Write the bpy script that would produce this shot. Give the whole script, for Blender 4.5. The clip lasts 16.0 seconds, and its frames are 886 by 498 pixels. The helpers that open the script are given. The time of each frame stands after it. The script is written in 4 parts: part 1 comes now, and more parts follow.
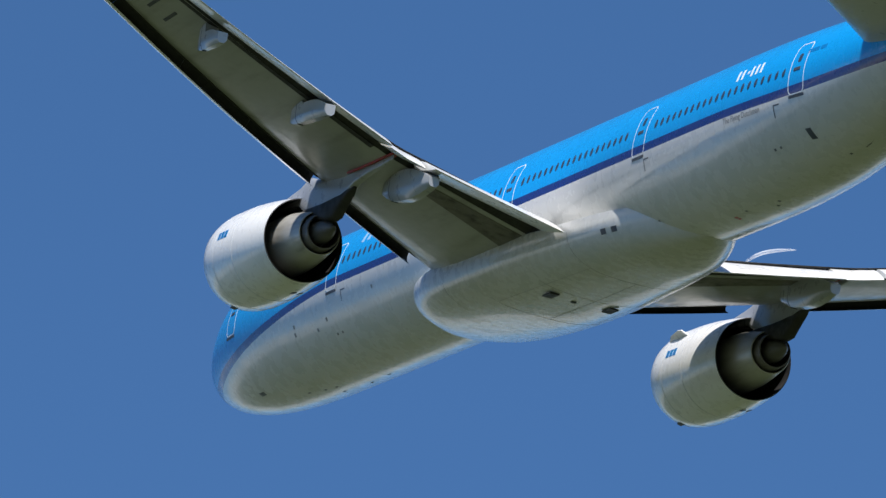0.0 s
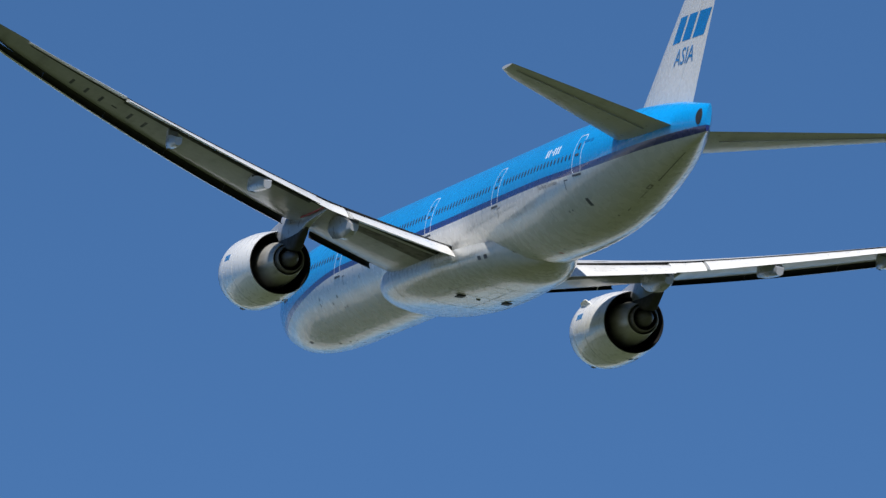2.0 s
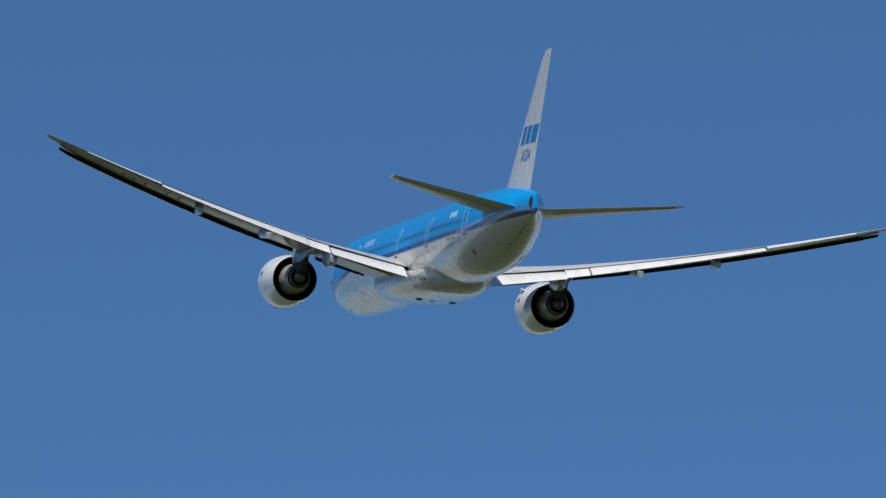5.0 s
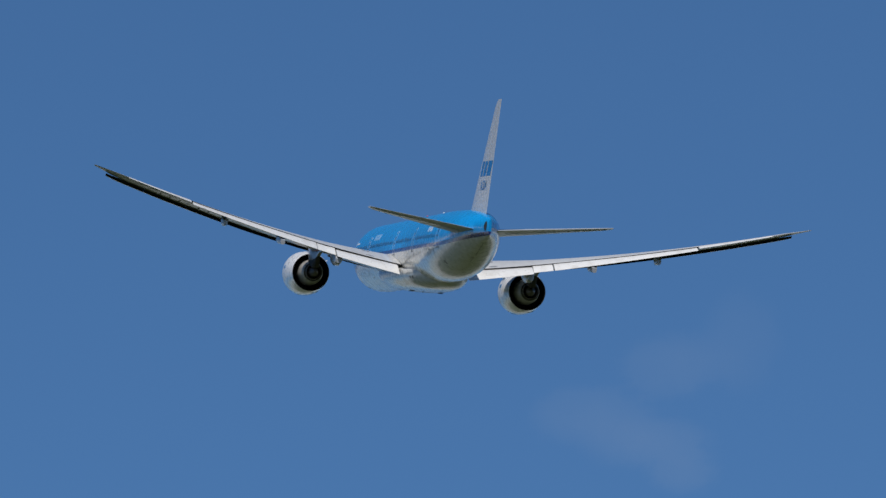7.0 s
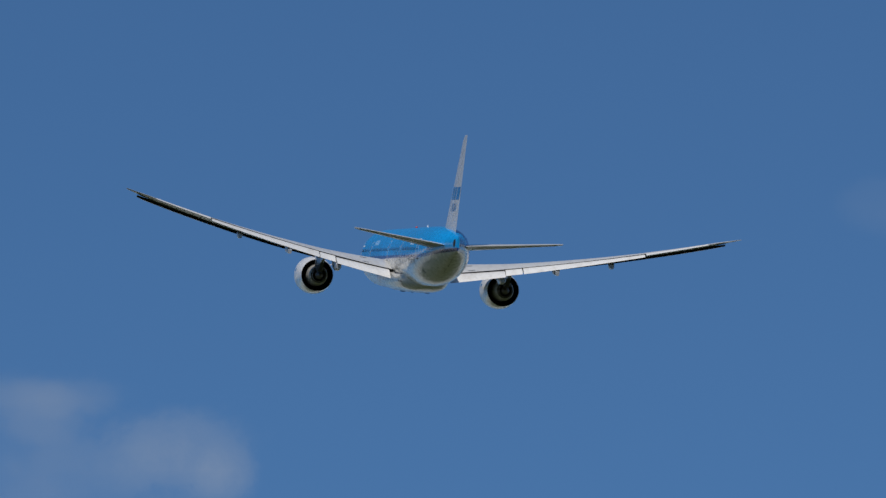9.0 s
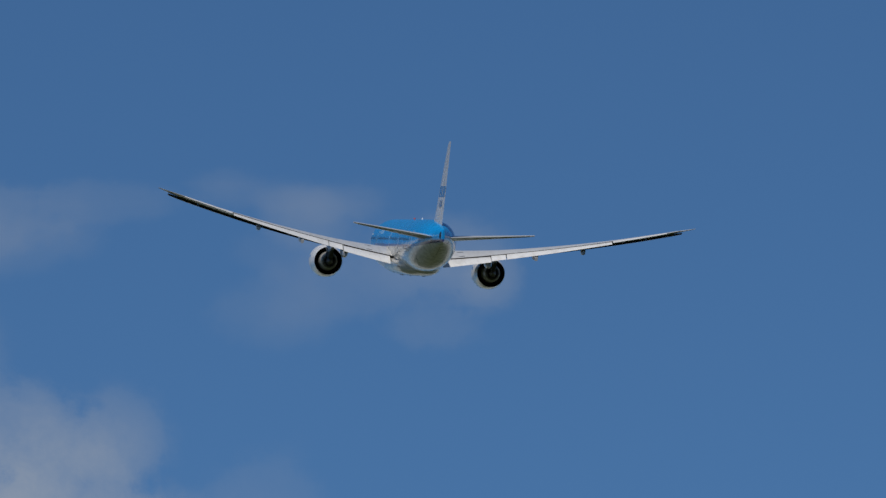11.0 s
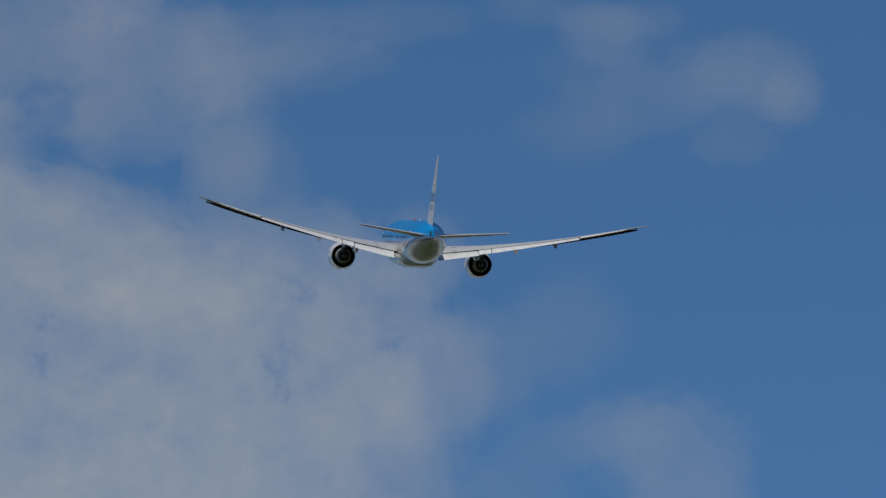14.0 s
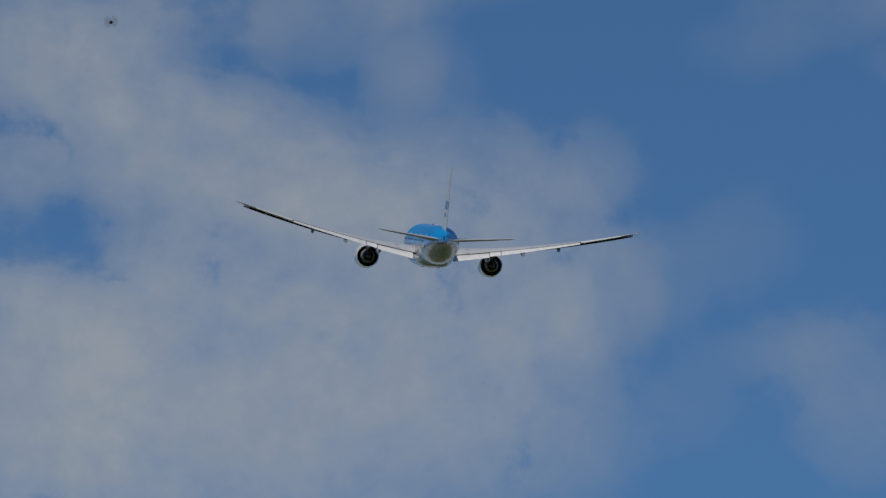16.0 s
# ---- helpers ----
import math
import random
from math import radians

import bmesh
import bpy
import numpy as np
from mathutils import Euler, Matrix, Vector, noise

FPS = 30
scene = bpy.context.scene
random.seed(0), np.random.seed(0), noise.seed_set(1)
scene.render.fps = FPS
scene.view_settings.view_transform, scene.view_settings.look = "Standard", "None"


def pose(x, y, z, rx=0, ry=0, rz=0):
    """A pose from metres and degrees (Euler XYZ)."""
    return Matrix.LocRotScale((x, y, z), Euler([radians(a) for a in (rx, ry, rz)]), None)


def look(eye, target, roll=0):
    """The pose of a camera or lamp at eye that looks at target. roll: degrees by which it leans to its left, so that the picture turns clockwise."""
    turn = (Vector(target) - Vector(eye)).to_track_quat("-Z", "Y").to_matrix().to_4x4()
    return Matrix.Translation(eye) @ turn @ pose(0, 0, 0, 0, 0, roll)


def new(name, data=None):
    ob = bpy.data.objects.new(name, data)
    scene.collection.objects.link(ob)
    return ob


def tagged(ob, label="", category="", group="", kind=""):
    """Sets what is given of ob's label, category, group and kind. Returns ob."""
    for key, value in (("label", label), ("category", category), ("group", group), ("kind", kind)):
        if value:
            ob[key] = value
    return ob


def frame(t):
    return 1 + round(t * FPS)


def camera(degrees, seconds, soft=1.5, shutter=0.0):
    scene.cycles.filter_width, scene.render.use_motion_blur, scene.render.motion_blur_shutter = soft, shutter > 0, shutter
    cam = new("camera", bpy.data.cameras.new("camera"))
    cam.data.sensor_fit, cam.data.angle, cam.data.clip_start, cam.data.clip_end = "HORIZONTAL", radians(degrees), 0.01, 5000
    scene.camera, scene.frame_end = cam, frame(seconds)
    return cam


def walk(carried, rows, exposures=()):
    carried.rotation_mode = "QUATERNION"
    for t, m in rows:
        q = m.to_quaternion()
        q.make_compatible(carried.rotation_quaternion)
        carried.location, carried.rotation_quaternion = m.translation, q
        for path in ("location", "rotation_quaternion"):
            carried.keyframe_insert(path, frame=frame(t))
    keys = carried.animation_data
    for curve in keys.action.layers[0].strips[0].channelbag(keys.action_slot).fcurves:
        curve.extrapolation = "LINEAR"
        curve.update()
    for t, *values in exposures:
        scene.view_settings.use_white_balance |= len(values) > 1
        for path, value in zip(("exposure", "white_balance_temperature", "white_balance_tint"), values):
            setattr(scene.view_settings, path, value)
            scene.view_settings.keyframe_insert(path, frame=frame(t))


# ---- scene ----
# ---------------------------------------------------------------- camera
cam = camera(4.85, 16.0, soft=1.4)
walk(cam, [
    (0, pose(0, 0, 1.7, 114.5122, 0.0015, -24.6618)),
    (0.5, pose(0, 0, 1.7, 113.0985, -0.3679, -22.2728)),
    (1, pose(0, 0, 1.7, 111.7268, -0.3953, -20.2253)),
    (1.5, pose(0, 0, 1.7, 110.9242, -0.1281, -18.4613)),
    (2, pose(0, 0, 1.7, 109.9523, 0.3939, -16.8680)),
    (2.5, pose(0, 0, 1.7, 109.2658, 0.7665, -15.4990)),
    (3, pose(0, 0, 1.7, 108.5690, 0.8498, -14.3664)),
    (3.5, pose(0, 0, 1.7, 107.8328, 0.9009, -13.3527)),
    (4, pose(0, 0, 1.7, 107.1503, 1.0223, -12.4151)),
    (4.5, pose(0, 0, 1.7, 106.4623, 0.9994, -11.5451)),
    (5, pose(0, 0, 1.7, 105.8453, 0.9758, -10.7703)),
    (5.5, pose(0, 0, 1.7, 105.2825, 0.9516, -10.0721)),
    (6, pose(0, 0, 1.7, 104.7833, 0.9269, -9.4473)),
    (6.5, pose(0, 0, 1.7, 104.3335, 0.9019, -8.8851)),
    (7, pose(0, 0, 1.7, 104.0197, 0.7246, -8.4215)),
    (7.5, pose(0, 0, 1.7, 103.7395, 0.7490, -7.9615)),
    (8, pose(0, 0, 1.7, 103.4744, 0.6442, -7.5646)),
    (8.5, pose(0, 0, 1.7, 103.1947, 0.5345, -7.1698)),
    (9, pose(0, 0, 1.7, 102.8920, 0.5267, -6.7513)),
    (9.5, pose(0, 0, 1.7, 102.5772, 0.4423, -6.3613)),
    (10, pose(0, 0, 1.7, 102.3164, 0.4514, -5.9785)),
    (10.5, pose(0, 0, 1.7, 102.0639, 0.4604, -5.6128)),
    (11, pose(0, 0, 1.7, 101.8348, 0.4694, -5.2715)),
    (11.5, pose(0, 0, 1.7, 101.6262, 0.4784, -4.9523)),
    (12, pose(0, 0, 1.7, 101.4358, 0.4874, -4.6534)),
    (12.5, pose(0, 0, 1.7, 101.2837, 0.6025, -4.3484)),
    (13, pose(0, 0, 1.7, 101.1344, 0.5635, -4.0830)),
    (13.5, pose(0, 0, 1.7, 100.9894, 0.6648, -3.8060)),
    (14, pose(0, 0, 1.7, 100.8521, 0.5605, -3.5756)),
    (14.5, pose(0, 0, 1.7, 100.7177, 0.0245, -3.4219)),
    (15, pose(0, 0, 1.7, 100.5898, -0.3775, -3.2412)),
    (15.5, pose(0, 0, 1.7, 100.4706, -0.4339, -3.0117)),
    (16, pose(0, 0, 1.7, 100.3713, -0.3364, -2.7744)),
], exposures=[(0, 0.45), (2, 0.2), (4, -0.05), (8, -0.45), (16, -0.87)])

# ---------------------------------------------------------------- sky and sun
SUN_AZ, SUN_EL = 204.0, 54.0          # degrees; azimuth clockwise from +Y
world = bpy.data.worlds.new("world")
scene.world = world
world.use_nodes = True
wn = world.node_tree.nodes
sky = wn.new("ShaderNodeTexSky")
sky.sky_type = "NISHITA"
sky.sun_disc = False
sky.sun_elevation, sky.sun_rotation = radians(SUN_EL), radians(SUN_AZ)
sky.altitude, sky.air_density, sky.dust_density, sky.ozone_density = 2500, 0.8, 0.25, 5.0
wn["Background"].inputs["Strength"].default_value = 0.1
tint = wn.new("ShaderNodeMix")
tint.data_type, tint.blend_type = "RGBA", "MULTIPLY"
tint.inputs["Factor"].default_value = 1.0
tint.inputs[7].default_value = (0.70, 0.98, 1.10, 1)
world.node_tree.links.new(sky.outputs[0], tint.inputs[6])
world.node_tree.links.new(tint.outputs[2], wn["Background"].inputs["Color"])

sun = new("sun", bpy.data.lights.new("sun", "SUN"))
sun.data.energy, sun.data.angle, sun.data.color = 4.8, radians(0.5), (1.0, 0.95, 0.88)
a, e = radians(SUN_AZ), radians(SUN_EL)
sun.matrix_basis = look((0, 0, 900), Vector((0, 0, 900)) - Vector((math.sin(a) * math.cos(e), math.cos(a) * math.cos(e), math.sin(e))))


# ---------------------------------------------------------------- materials
class Mat:
    """A small wrapper to write node materials briefly."""

    def __init__(self, name, rough=0.5, metal=0.0, coat=0.0):
        self.m = bpy.data.materials.new(name)
        self.m.use_nodes = True
        self.t = self.m.node_tree
        self.b = self.t.nodes["Principled BSDF"]
        self.b.inputs["Roughness"].default_value = rough
        self.b.inputs["Metallic"].default_value = metal
        self.b.inputs["Coat Weight"].default_value = coat
        self.b.inputs["Coat Roughness"].default_value = 0.05
        self.co = self.n("ShaderNodeTexCoord").outputs["Object"]

    def n(self, kind, **props):
        node = self.t.nodes.new(kind)
        for k, v in props.items():
            setattr(node, k, v)
        return node

    def put(self, socket, value):
        if hasattr(value, "is_linked"):
            self.t.links.new(value, socket)
        else:
            socket.default_value = value

    def math(self, op, a, b=0.0, c=0.0):
        node = self.n("ShaderNodeMath", operation=op)
        for s, v in zip(node.inputs, (a, b, c)):
            self.put(s, v)
        return node.outputs[0]

    def ramp(self, v, lo, hi, a=0.0, b=1.0, smooth=True):
        node = self.n("ShaderNodeMapRange", interpolation_type="SMOOTHSTEP" if smooth else "LINEAR")
        for s, x in zip(node.inputs, (v, lo, hi, a, b)):
            self.put(s, x)
        return node.outputs[0]

    def noise(self, scale, detail=4.0, stretch=(1, 1, 1), rough=0.55):
        mp = self.n("ShaderNodeMapping")
        mp.inputs["Scale"].default_value = stretch
        self.put(mp.inputs["Vector"], self.co)
        node = self.n("ShaderNodeTexNoise")
        node.inputs["Scale"].default_value, node.inputs["Detail"].default_value = scale, detail
        node.inputs["Roughness"].default_value = rough
        self.put(node.inputs["Vector"], mp.outputs[0])
        return node.outputs[0]

    def mix(self, f, a, b):
        node = self.n("ShaderNodeMix", data_type="RGBA")
        self.put(node.inputs["Factor"], f)
        for s, v in ((node.inputs[6], a), (node.inputs[7], b)):
            self.put(s, (*v, 1) if isinstance(v, tuple) else v)
        return node.outputs[2]

    def split(self):
        node = self.n("ShaderNodeSeparateXYZ")
        self.put(node.inputs[0], self.co)
        return node.outputs

    def color(self, v):
        self.put(self.b.inputs["Base Color"], (*v, 1) if isinstance(v, tuple) else v)
        return self

    def bump(self, height, strength=0.1, distance=0.01):
        node = self.n("ShaderNodeBump")
        node.inputs["Strength"].default_value, node.inputs["Distance"].default_value = strength, distance
        self.put(node.inputs["Height"], height)
        self.put(self.b.inputs["Normal"], node.outputs[0])
        return self

    def rough(self, v):
        self.put(self.b.inputs["Roughness"], v)
        return self


def worn(name, base, dark, rough, metal=0.0, coat=0.0, scale=0.8, stretch=(1, 0.15, 1), amount=0.6):
    """A paint or metal with air-stream streaks and fine mottling."""
    m = Mat(name, rough, metal, coat)
    streak = m.ramp(m.noise(scale, 3, stretch), 0.45, 0.8, 0.0, amount)
    fine = m.ramp(m.noise(2.2, 3), 0.35, 0.75, 0.0, 0.06)
    m.color(m.mix(m.math("ADD", streak, fine), base, dark))
    m.rough(m.ramp(m.noise(2.5, 4), 0.3, 0.7, rough * 0.85, rough * 1.25))
    return m.m


def livery():
    """Sky blue above, a navy cheat line, white below; the line sweeps up at the tail and down at the nose."""
    m = Mat("fuselage_paint", 0.26, 0, 0.4)
    x, y, z = m.split()
    tail = m.math("MULTIPLY", m.ramp(y, -58.0, -78.0), 1.0)
    nose = m.math("MULTIPLY", m.ramp(y, -19.0, 3.0), -2.2)
    line = m.math("SUBTRACT", z, m.math("ADD", tail, nose))
    streak = m.ramp(m.noise(0.9, 5, (1, 0.12, 1)), 0.5, 0.8, 0.0, 0.12)
    grime = m.ramp(m.noise(0.35, 4, (1, 0.4, 1)), 0.5, 0.75, 0.0, 0.12)
    white = m.mix(m.math("ADD", streak, grime), (0.62, 0.62, 0.60), (0.38, 0.37, 0.33))
    blue = m.mix(m.math("MULTIPLY", streak, 0.6), (0.0, 0.30, 0.72), (0.01, 0.24, 0.55))
    c = m.mix(m.ramp(line, -0.405, -0.395, smooth=False), white, (0.008, 0.022, 0.16))
    c = m.mix(m.ramp(line, -0.085, -0.075, smooth=False), c, blue)
    m.color(c)
    m.rough(m.ramp(m.noise(1.5, 4), 0.3, 0.7, 0.22, 0.34))
    return m.m


PAINT = livery()
WHITE = worn("white_paint", (0.60, 0.60, 0.585), (0.45, 0.43, 0.38), 0.26, 0, 0.4, scale=0.5, amount=0.12)
NACELLE = worn("nacelle_paint", (0.84, 0.84, 0.83), (0.5, 0.48, 0.44), 0.28, 0, 0.5, amount=0.2)
# Wing grey in two tones: shaded underside darker, sunlit upper skin paler.
WING = worn("shaded_wing_grey_paint", (0.36, 0.365, 0.355), (0.15, 0.14, 0.12), 0.34, 0, 0.25, scale=1.1, amount=0.55)
WING_TOP = worn("sunlit_wing_upper_paint", (0.6, 0.605, 0.6), (0.34, 0.33, 0.31), 0.34, 0, 0.25, scale=1.1, amount=0.4)
FLAP = worn("flap_paint", (0.74, 0.74, 0.73), (0.45, 0.42, 0.37), 0.3, 0, 0.3, scale=1.4, amount=0.4)
TAILPLANE = worn("tailplane_grey_paint", (0.54, 0.55, 0.55), (0.3, 0.29, 0.27), 0.32, 0, 0.15, scale=1.1, amount=0.4)
METAL = worn("bare_aluminium", (0.72, 0.72, 0.73), (0.4, 0.4, 0.4), 0.28, 1.0, amount=0.4)
CORE = worn("titanium_cowl", (0.5, 0.49, 0.46), (0.2, 0.19, 0.17), 0.4, 0.45, scale=2.5, amount=0.6)
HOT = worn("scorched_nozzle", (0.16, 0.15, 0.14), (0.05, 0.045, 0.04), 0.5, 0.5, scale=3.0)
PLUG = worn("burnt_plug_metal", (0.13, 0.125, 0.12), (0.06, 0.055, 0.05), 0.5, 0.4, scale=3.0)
# Near-black for shade in flap gaps and behind slats; also the heat shield.
DARK = worn("gap_shade_and_shield_black", (0.030, 0.030, 0.030), (0.012, 0.012, 0.012), 0.7, scale=2.0)
# Inboard flap gap: its shade and mottled grime in one colour.
BAY = worn("shaded_soiled_flap_bay", (0.15, 0.14, 0.12), (0.035, 0.03, 0.025), 0.55, scale=1.6, stretch=(1, 1, 1), amount=1.0)
# Dark depth of ducts, inlets and the tail outlet, put into the colour.
DUCT = worn("duct_depth_shade_black", (0.018, 0.018, 0.02), (0.008, 0.008, 0.008), 0.6)
PYLON = worn("pylon_paint", (0.35, 0.365, 0.39), (0.28, 0.27, 0.26), 0.3, 0, 0.4, amount=0.4)
RED = worn("red_warning_paint", (0.42, 0.03, 0.02), (0.2, 0.03, 0.02), 0.4)
LOGO = worn("logo_blue", (0.0, 0.17, 0.46), (0.01, 0.13, 0.35), 0.3, 0, 0.4, amount=0.3)
MARK = worn("white_marking", (0.70, 0.74, 0.78), (0.5, 0.54, 0.58), 0.35)
SOOT = worn("faded_grey_stencil", (0.16, 0.16, 0.16), (0.12, 0.12, 0.12), 0.5)
INK = worn("dark_marking", (0.05, 0.06, 0.08), (0.02, 0.02, 0.03), 0.5)
GLASS = worn("cabin_window_glass", (0.035, 0.055, 0.085), (0.02, 0.03, 0.05), 0.08, 0, 0.5)
TITLE = worn("faded_title_blue_white", (0.3, 0.5, 0.72), (0.22, 0.42, 0.62), 0.35)
SEAL = worn("door_seal_grey", (0.55, 0.58, 0.62), (0.35, 0.36, 0.38), 0.4)


def ground_material():
    m = Mat("fields", 0.9)
    fields = m.n("ShaderNodeTexVoronoi")
    fields.inputs["Scale"].default_value = 0.006
    m.put(fields.inputs["Vector"], m.co)
    hue = m.n("ShaderNodeSeparateColor")
    m.put(hue.inputs[0], fields.outputs["Color"])
    c = m.mix(hue.outputs[0], (0.024, 0.041, 0.007), (0.046, 0.054, 0.014))
    c = m.mix(m.ramp(m.noise(0.05, 6), 0.4, 0.7, 0, 0.6), c, (0.02, 0.03, 0.01))
    m.color(c).bump(m.noise(1.5, 6), 0.4, 0.2)
    return m.m


# ---------------------------------------------------------------- building helpers
def mesh_object(name, bm, mats, smooth=True):
    bmesh.ops.recalc_face_normals(bm, faces=bm.faces)
    me = bpy.data.meshes.new(name)
    for f in bm.faces:
        f.smooth = smooth
    bm.to_mesh(me)
    bm.free()
    for m in mats if isinstance(mats, (list, tuple)) else [mats]:
        me.materials.append(m)
    if smooth:
        me.set_sharp_from_angle(angle=radians(38))
    return new(name, me)


def part(name, bm, material, parent, label="", smooth=True):
    ob = mesh_object(name, bm, material, smooth)
    ob.parent = parent
    return tagged(ob, label)


def loft(bm, rings, closed=True, caps=True, mat=0):
    """Skins a list of rings of equal point count."""
    vs = [[bm.verts.new(p) for p in r] for r in rings]
    n = len(rings[0])
    for a, b in zip(vs, vs[1:]):
        for i in range(n if closed else n - 1):
            j = (i + 1) % n
            try:
                f = bm.faces.new((a[i], a[j], b[j], b[i]))
                f.material_index = mat
            except ValueError:
                pass
    if caps and closed:
        for r in (vs[0], vs[-1]):
            f = bm.faces.new(r)
            f.material_index = mat
    return vs


def revolve(profile, axis_x, axis_z, steps=64, tilt=0.0):
    """Rings round a fore-and-aft axis. profile: (y, radius)."""
    rings = []
    for y, r in profile:
        rings.append([(axis_x + r * math.cos(k * math.tau / steps), y, axis_z + r * math.sin(k * math.tau / steps)) for k in range(steps)])
    return rings


def lerp(a, b, t):
    return a + (b - a) * t


def curve_at(rows, s):
    """Smooth interpolation in a short table (s, value...)."""
    if s <= rows[0][0]:
        return rows[0][1:]
    for i in range(len(rows) - 1):
        r0, r1 = rows[i], rows[i + 1]
        if s <= r1[0]:
            rp, rn = rows[max(i - 1, 0)], rows[min(i + 2, len(rows) - 1)]
            h = r1[0] - r0[0]
            t = (s - r0[0]) / h
            out = []
            for k in range(1, len(r0)):
                m0 = (r1[k] - rp[k]) / (r1[0] - rp[0]) * h
                m1 = (rn[k] - r0[k]) / (rn[0] - r0[0]) * h
                out.append((2 * t**3 - 3 * t**2 + 1) * r0[k] + (t**3 - 2 * t**2 + t) * m0 + (-2 * t**3 + 3 * t**2) * r1[k] + (t**3 - t**2) * m1)
            return tuple(out)
    return rows[-1][1:]


# ---------------------------------------------------------------- ground
def build_ground():
    bm = bmesh.new()
    steps, radii = 96, [0] + [6 * 1.42**k for k in range(24)]
    prev = [bm.verts.new((0, 0, 0))]
    for r in radii[1:]:
        ring = [bm.verts.new((r * math.cos(k * math.tau / steps), r * math.sin(k * math.tau / steps), 0)) for k in range(steps)]
        for k in range(steps):
            j = (k + 1) % steps
            bm.faces.new((prev[0], ring[k], ring[j]) if len(prev) == 1 else (prev[k], ring[k], ring[j], prev[j]))
        prev = ring
    tagged(mesh_object("ground", bm, ground_material()), "flat green and straw-coloured farmland fields under the flight path", "ground", kind="structure")


build_ground()

# ---------------------------------------------------------------- airliner
# Its own space: x to starboard, y forward with the nose at 0, z up from the fuselage's middle line.
airliner = tagged(new("airliner"), "twin-engine airliner, sky-blue above, white below, climbing with flaps out", "airplane")

# station: half-width, top, bottom
HULL = [
    (0.75, 0.02, -0.93, -0.97), (0.9, 0.50, -0.45, -1.42), (1.2, 0.90, -0.05, -1.76), (1.8, 1.34, 0.46, -2.14), (2.7, 1.82, 1.12, -2.48),
    (3.9, 2.28, 1.95, -2.75), (5.3, 2.64, 2.60, -2.93), (7.2, 2.92, 2.96, -3.05), (9.6, 3.07, 3.08, -3.10), (12.0, 3.10, 3.10, -3.10),
    (30.0, 3.10, 3.10, -3.10), (49.0, 3.10, 3.10, -3.10), (52.0, 3.10, 3.10, -3.09), (55.0, 3.07, 3.10, -3.0), (58.0, 2.94, 3.07, -2.76),
    (61.0, 2.68, 3.00, -2.29), (64.0, 2.32, 2.90, -1.65), (67.0, 1.84, 2.72, -0.95), (69.5, 1.30, 2.48, -0.34), (71.5, 0.74, 2.18, 0.10),
    (72.8, 0.34, 1.97, 0.36), (73.35, 0.13, 1.88, 0.46)]


def hull(s):
    return curve_at(HULL, s)


def hull_point(s, ang, out=0.0):
    """Point of the fuselage skin: ang 0 at starboard, 90 degrees on top."""
    w, top, bot = hull(s)
    zc, h = (top + bot) / 2, (top - bot) / 2
    return ((w + out) * math.cos(ang), -s, zc + (h + out) * math.sin(ang))


def hull_side(s, z, side, out=0.0):
    w, top, bot = hull(s)
    zc, h = (top + bot) / 2, (top - bot) / 2
    k = max(-1.0, min(1.0, (z - zc) / h))
    ang = math.asin(k)
    return (side * (w + out) * math.cos(ang), -s, zc + (h + out) * math.sin(ang))


def build_fuselage():
    bm = bmesh.new()
    st = [0.75, 0.78, 0.84, 0.9, 1.0, 1.1] + [1.2 + 0.5 * k for k in range(24)] + [13.5 + 1.5 * k for k in range(24)] + [49.0 + 0.6 * k for k in range(40)] + [72.8, 73.35]
    rings = []
    for s in st:
        rings.append([hull_point(s, math.tau * (k + 0.5) / 72) for k in range(72)])
    loft(bm, rings)
    return part("fuselage", bm, PAINT, airliner, "sky-blue and white glossy fuselage with a navy stripe")


fuselage = build_fuselage()


def skin_patch(bm, s0, s1, z0, z1, side, out, nu=2, nv=6, round_corner=0.0, mat=0):
    """A thin curved plate that lies on the fuselage side."""
    grid = []
    for i in range(nu + 1):
        col = []
        for j in range(nv + 1):
            u, v = i / nu, j / nv
            col.append(bm.verts.new(hull_side(lerp(s0, s1, u), lerp(z0, z1, v), side, out)))
        grid.append(col)
    for i in range(nu):
        for j in range(nv):
            f = bm.faces.new((grid[i][j], grid[i + 1][j], grid[i + 1][j + 1], grid[i][j + 1]))
            f.material_index = mat
    edge = [e for e in bm.edges if len(e.link_faces) == 1 and all(v in sum(grid, []) for v in e.verts)]
    ex = bmesh.ops.extrude_edge_only(bm, edges=edge)
    for v in [g for g in ex["geom"] if isinstance(g, bmesh.types.BMVert)]:
        v.co = (v.co.x * 0.985, v.co.y, v.co.z)


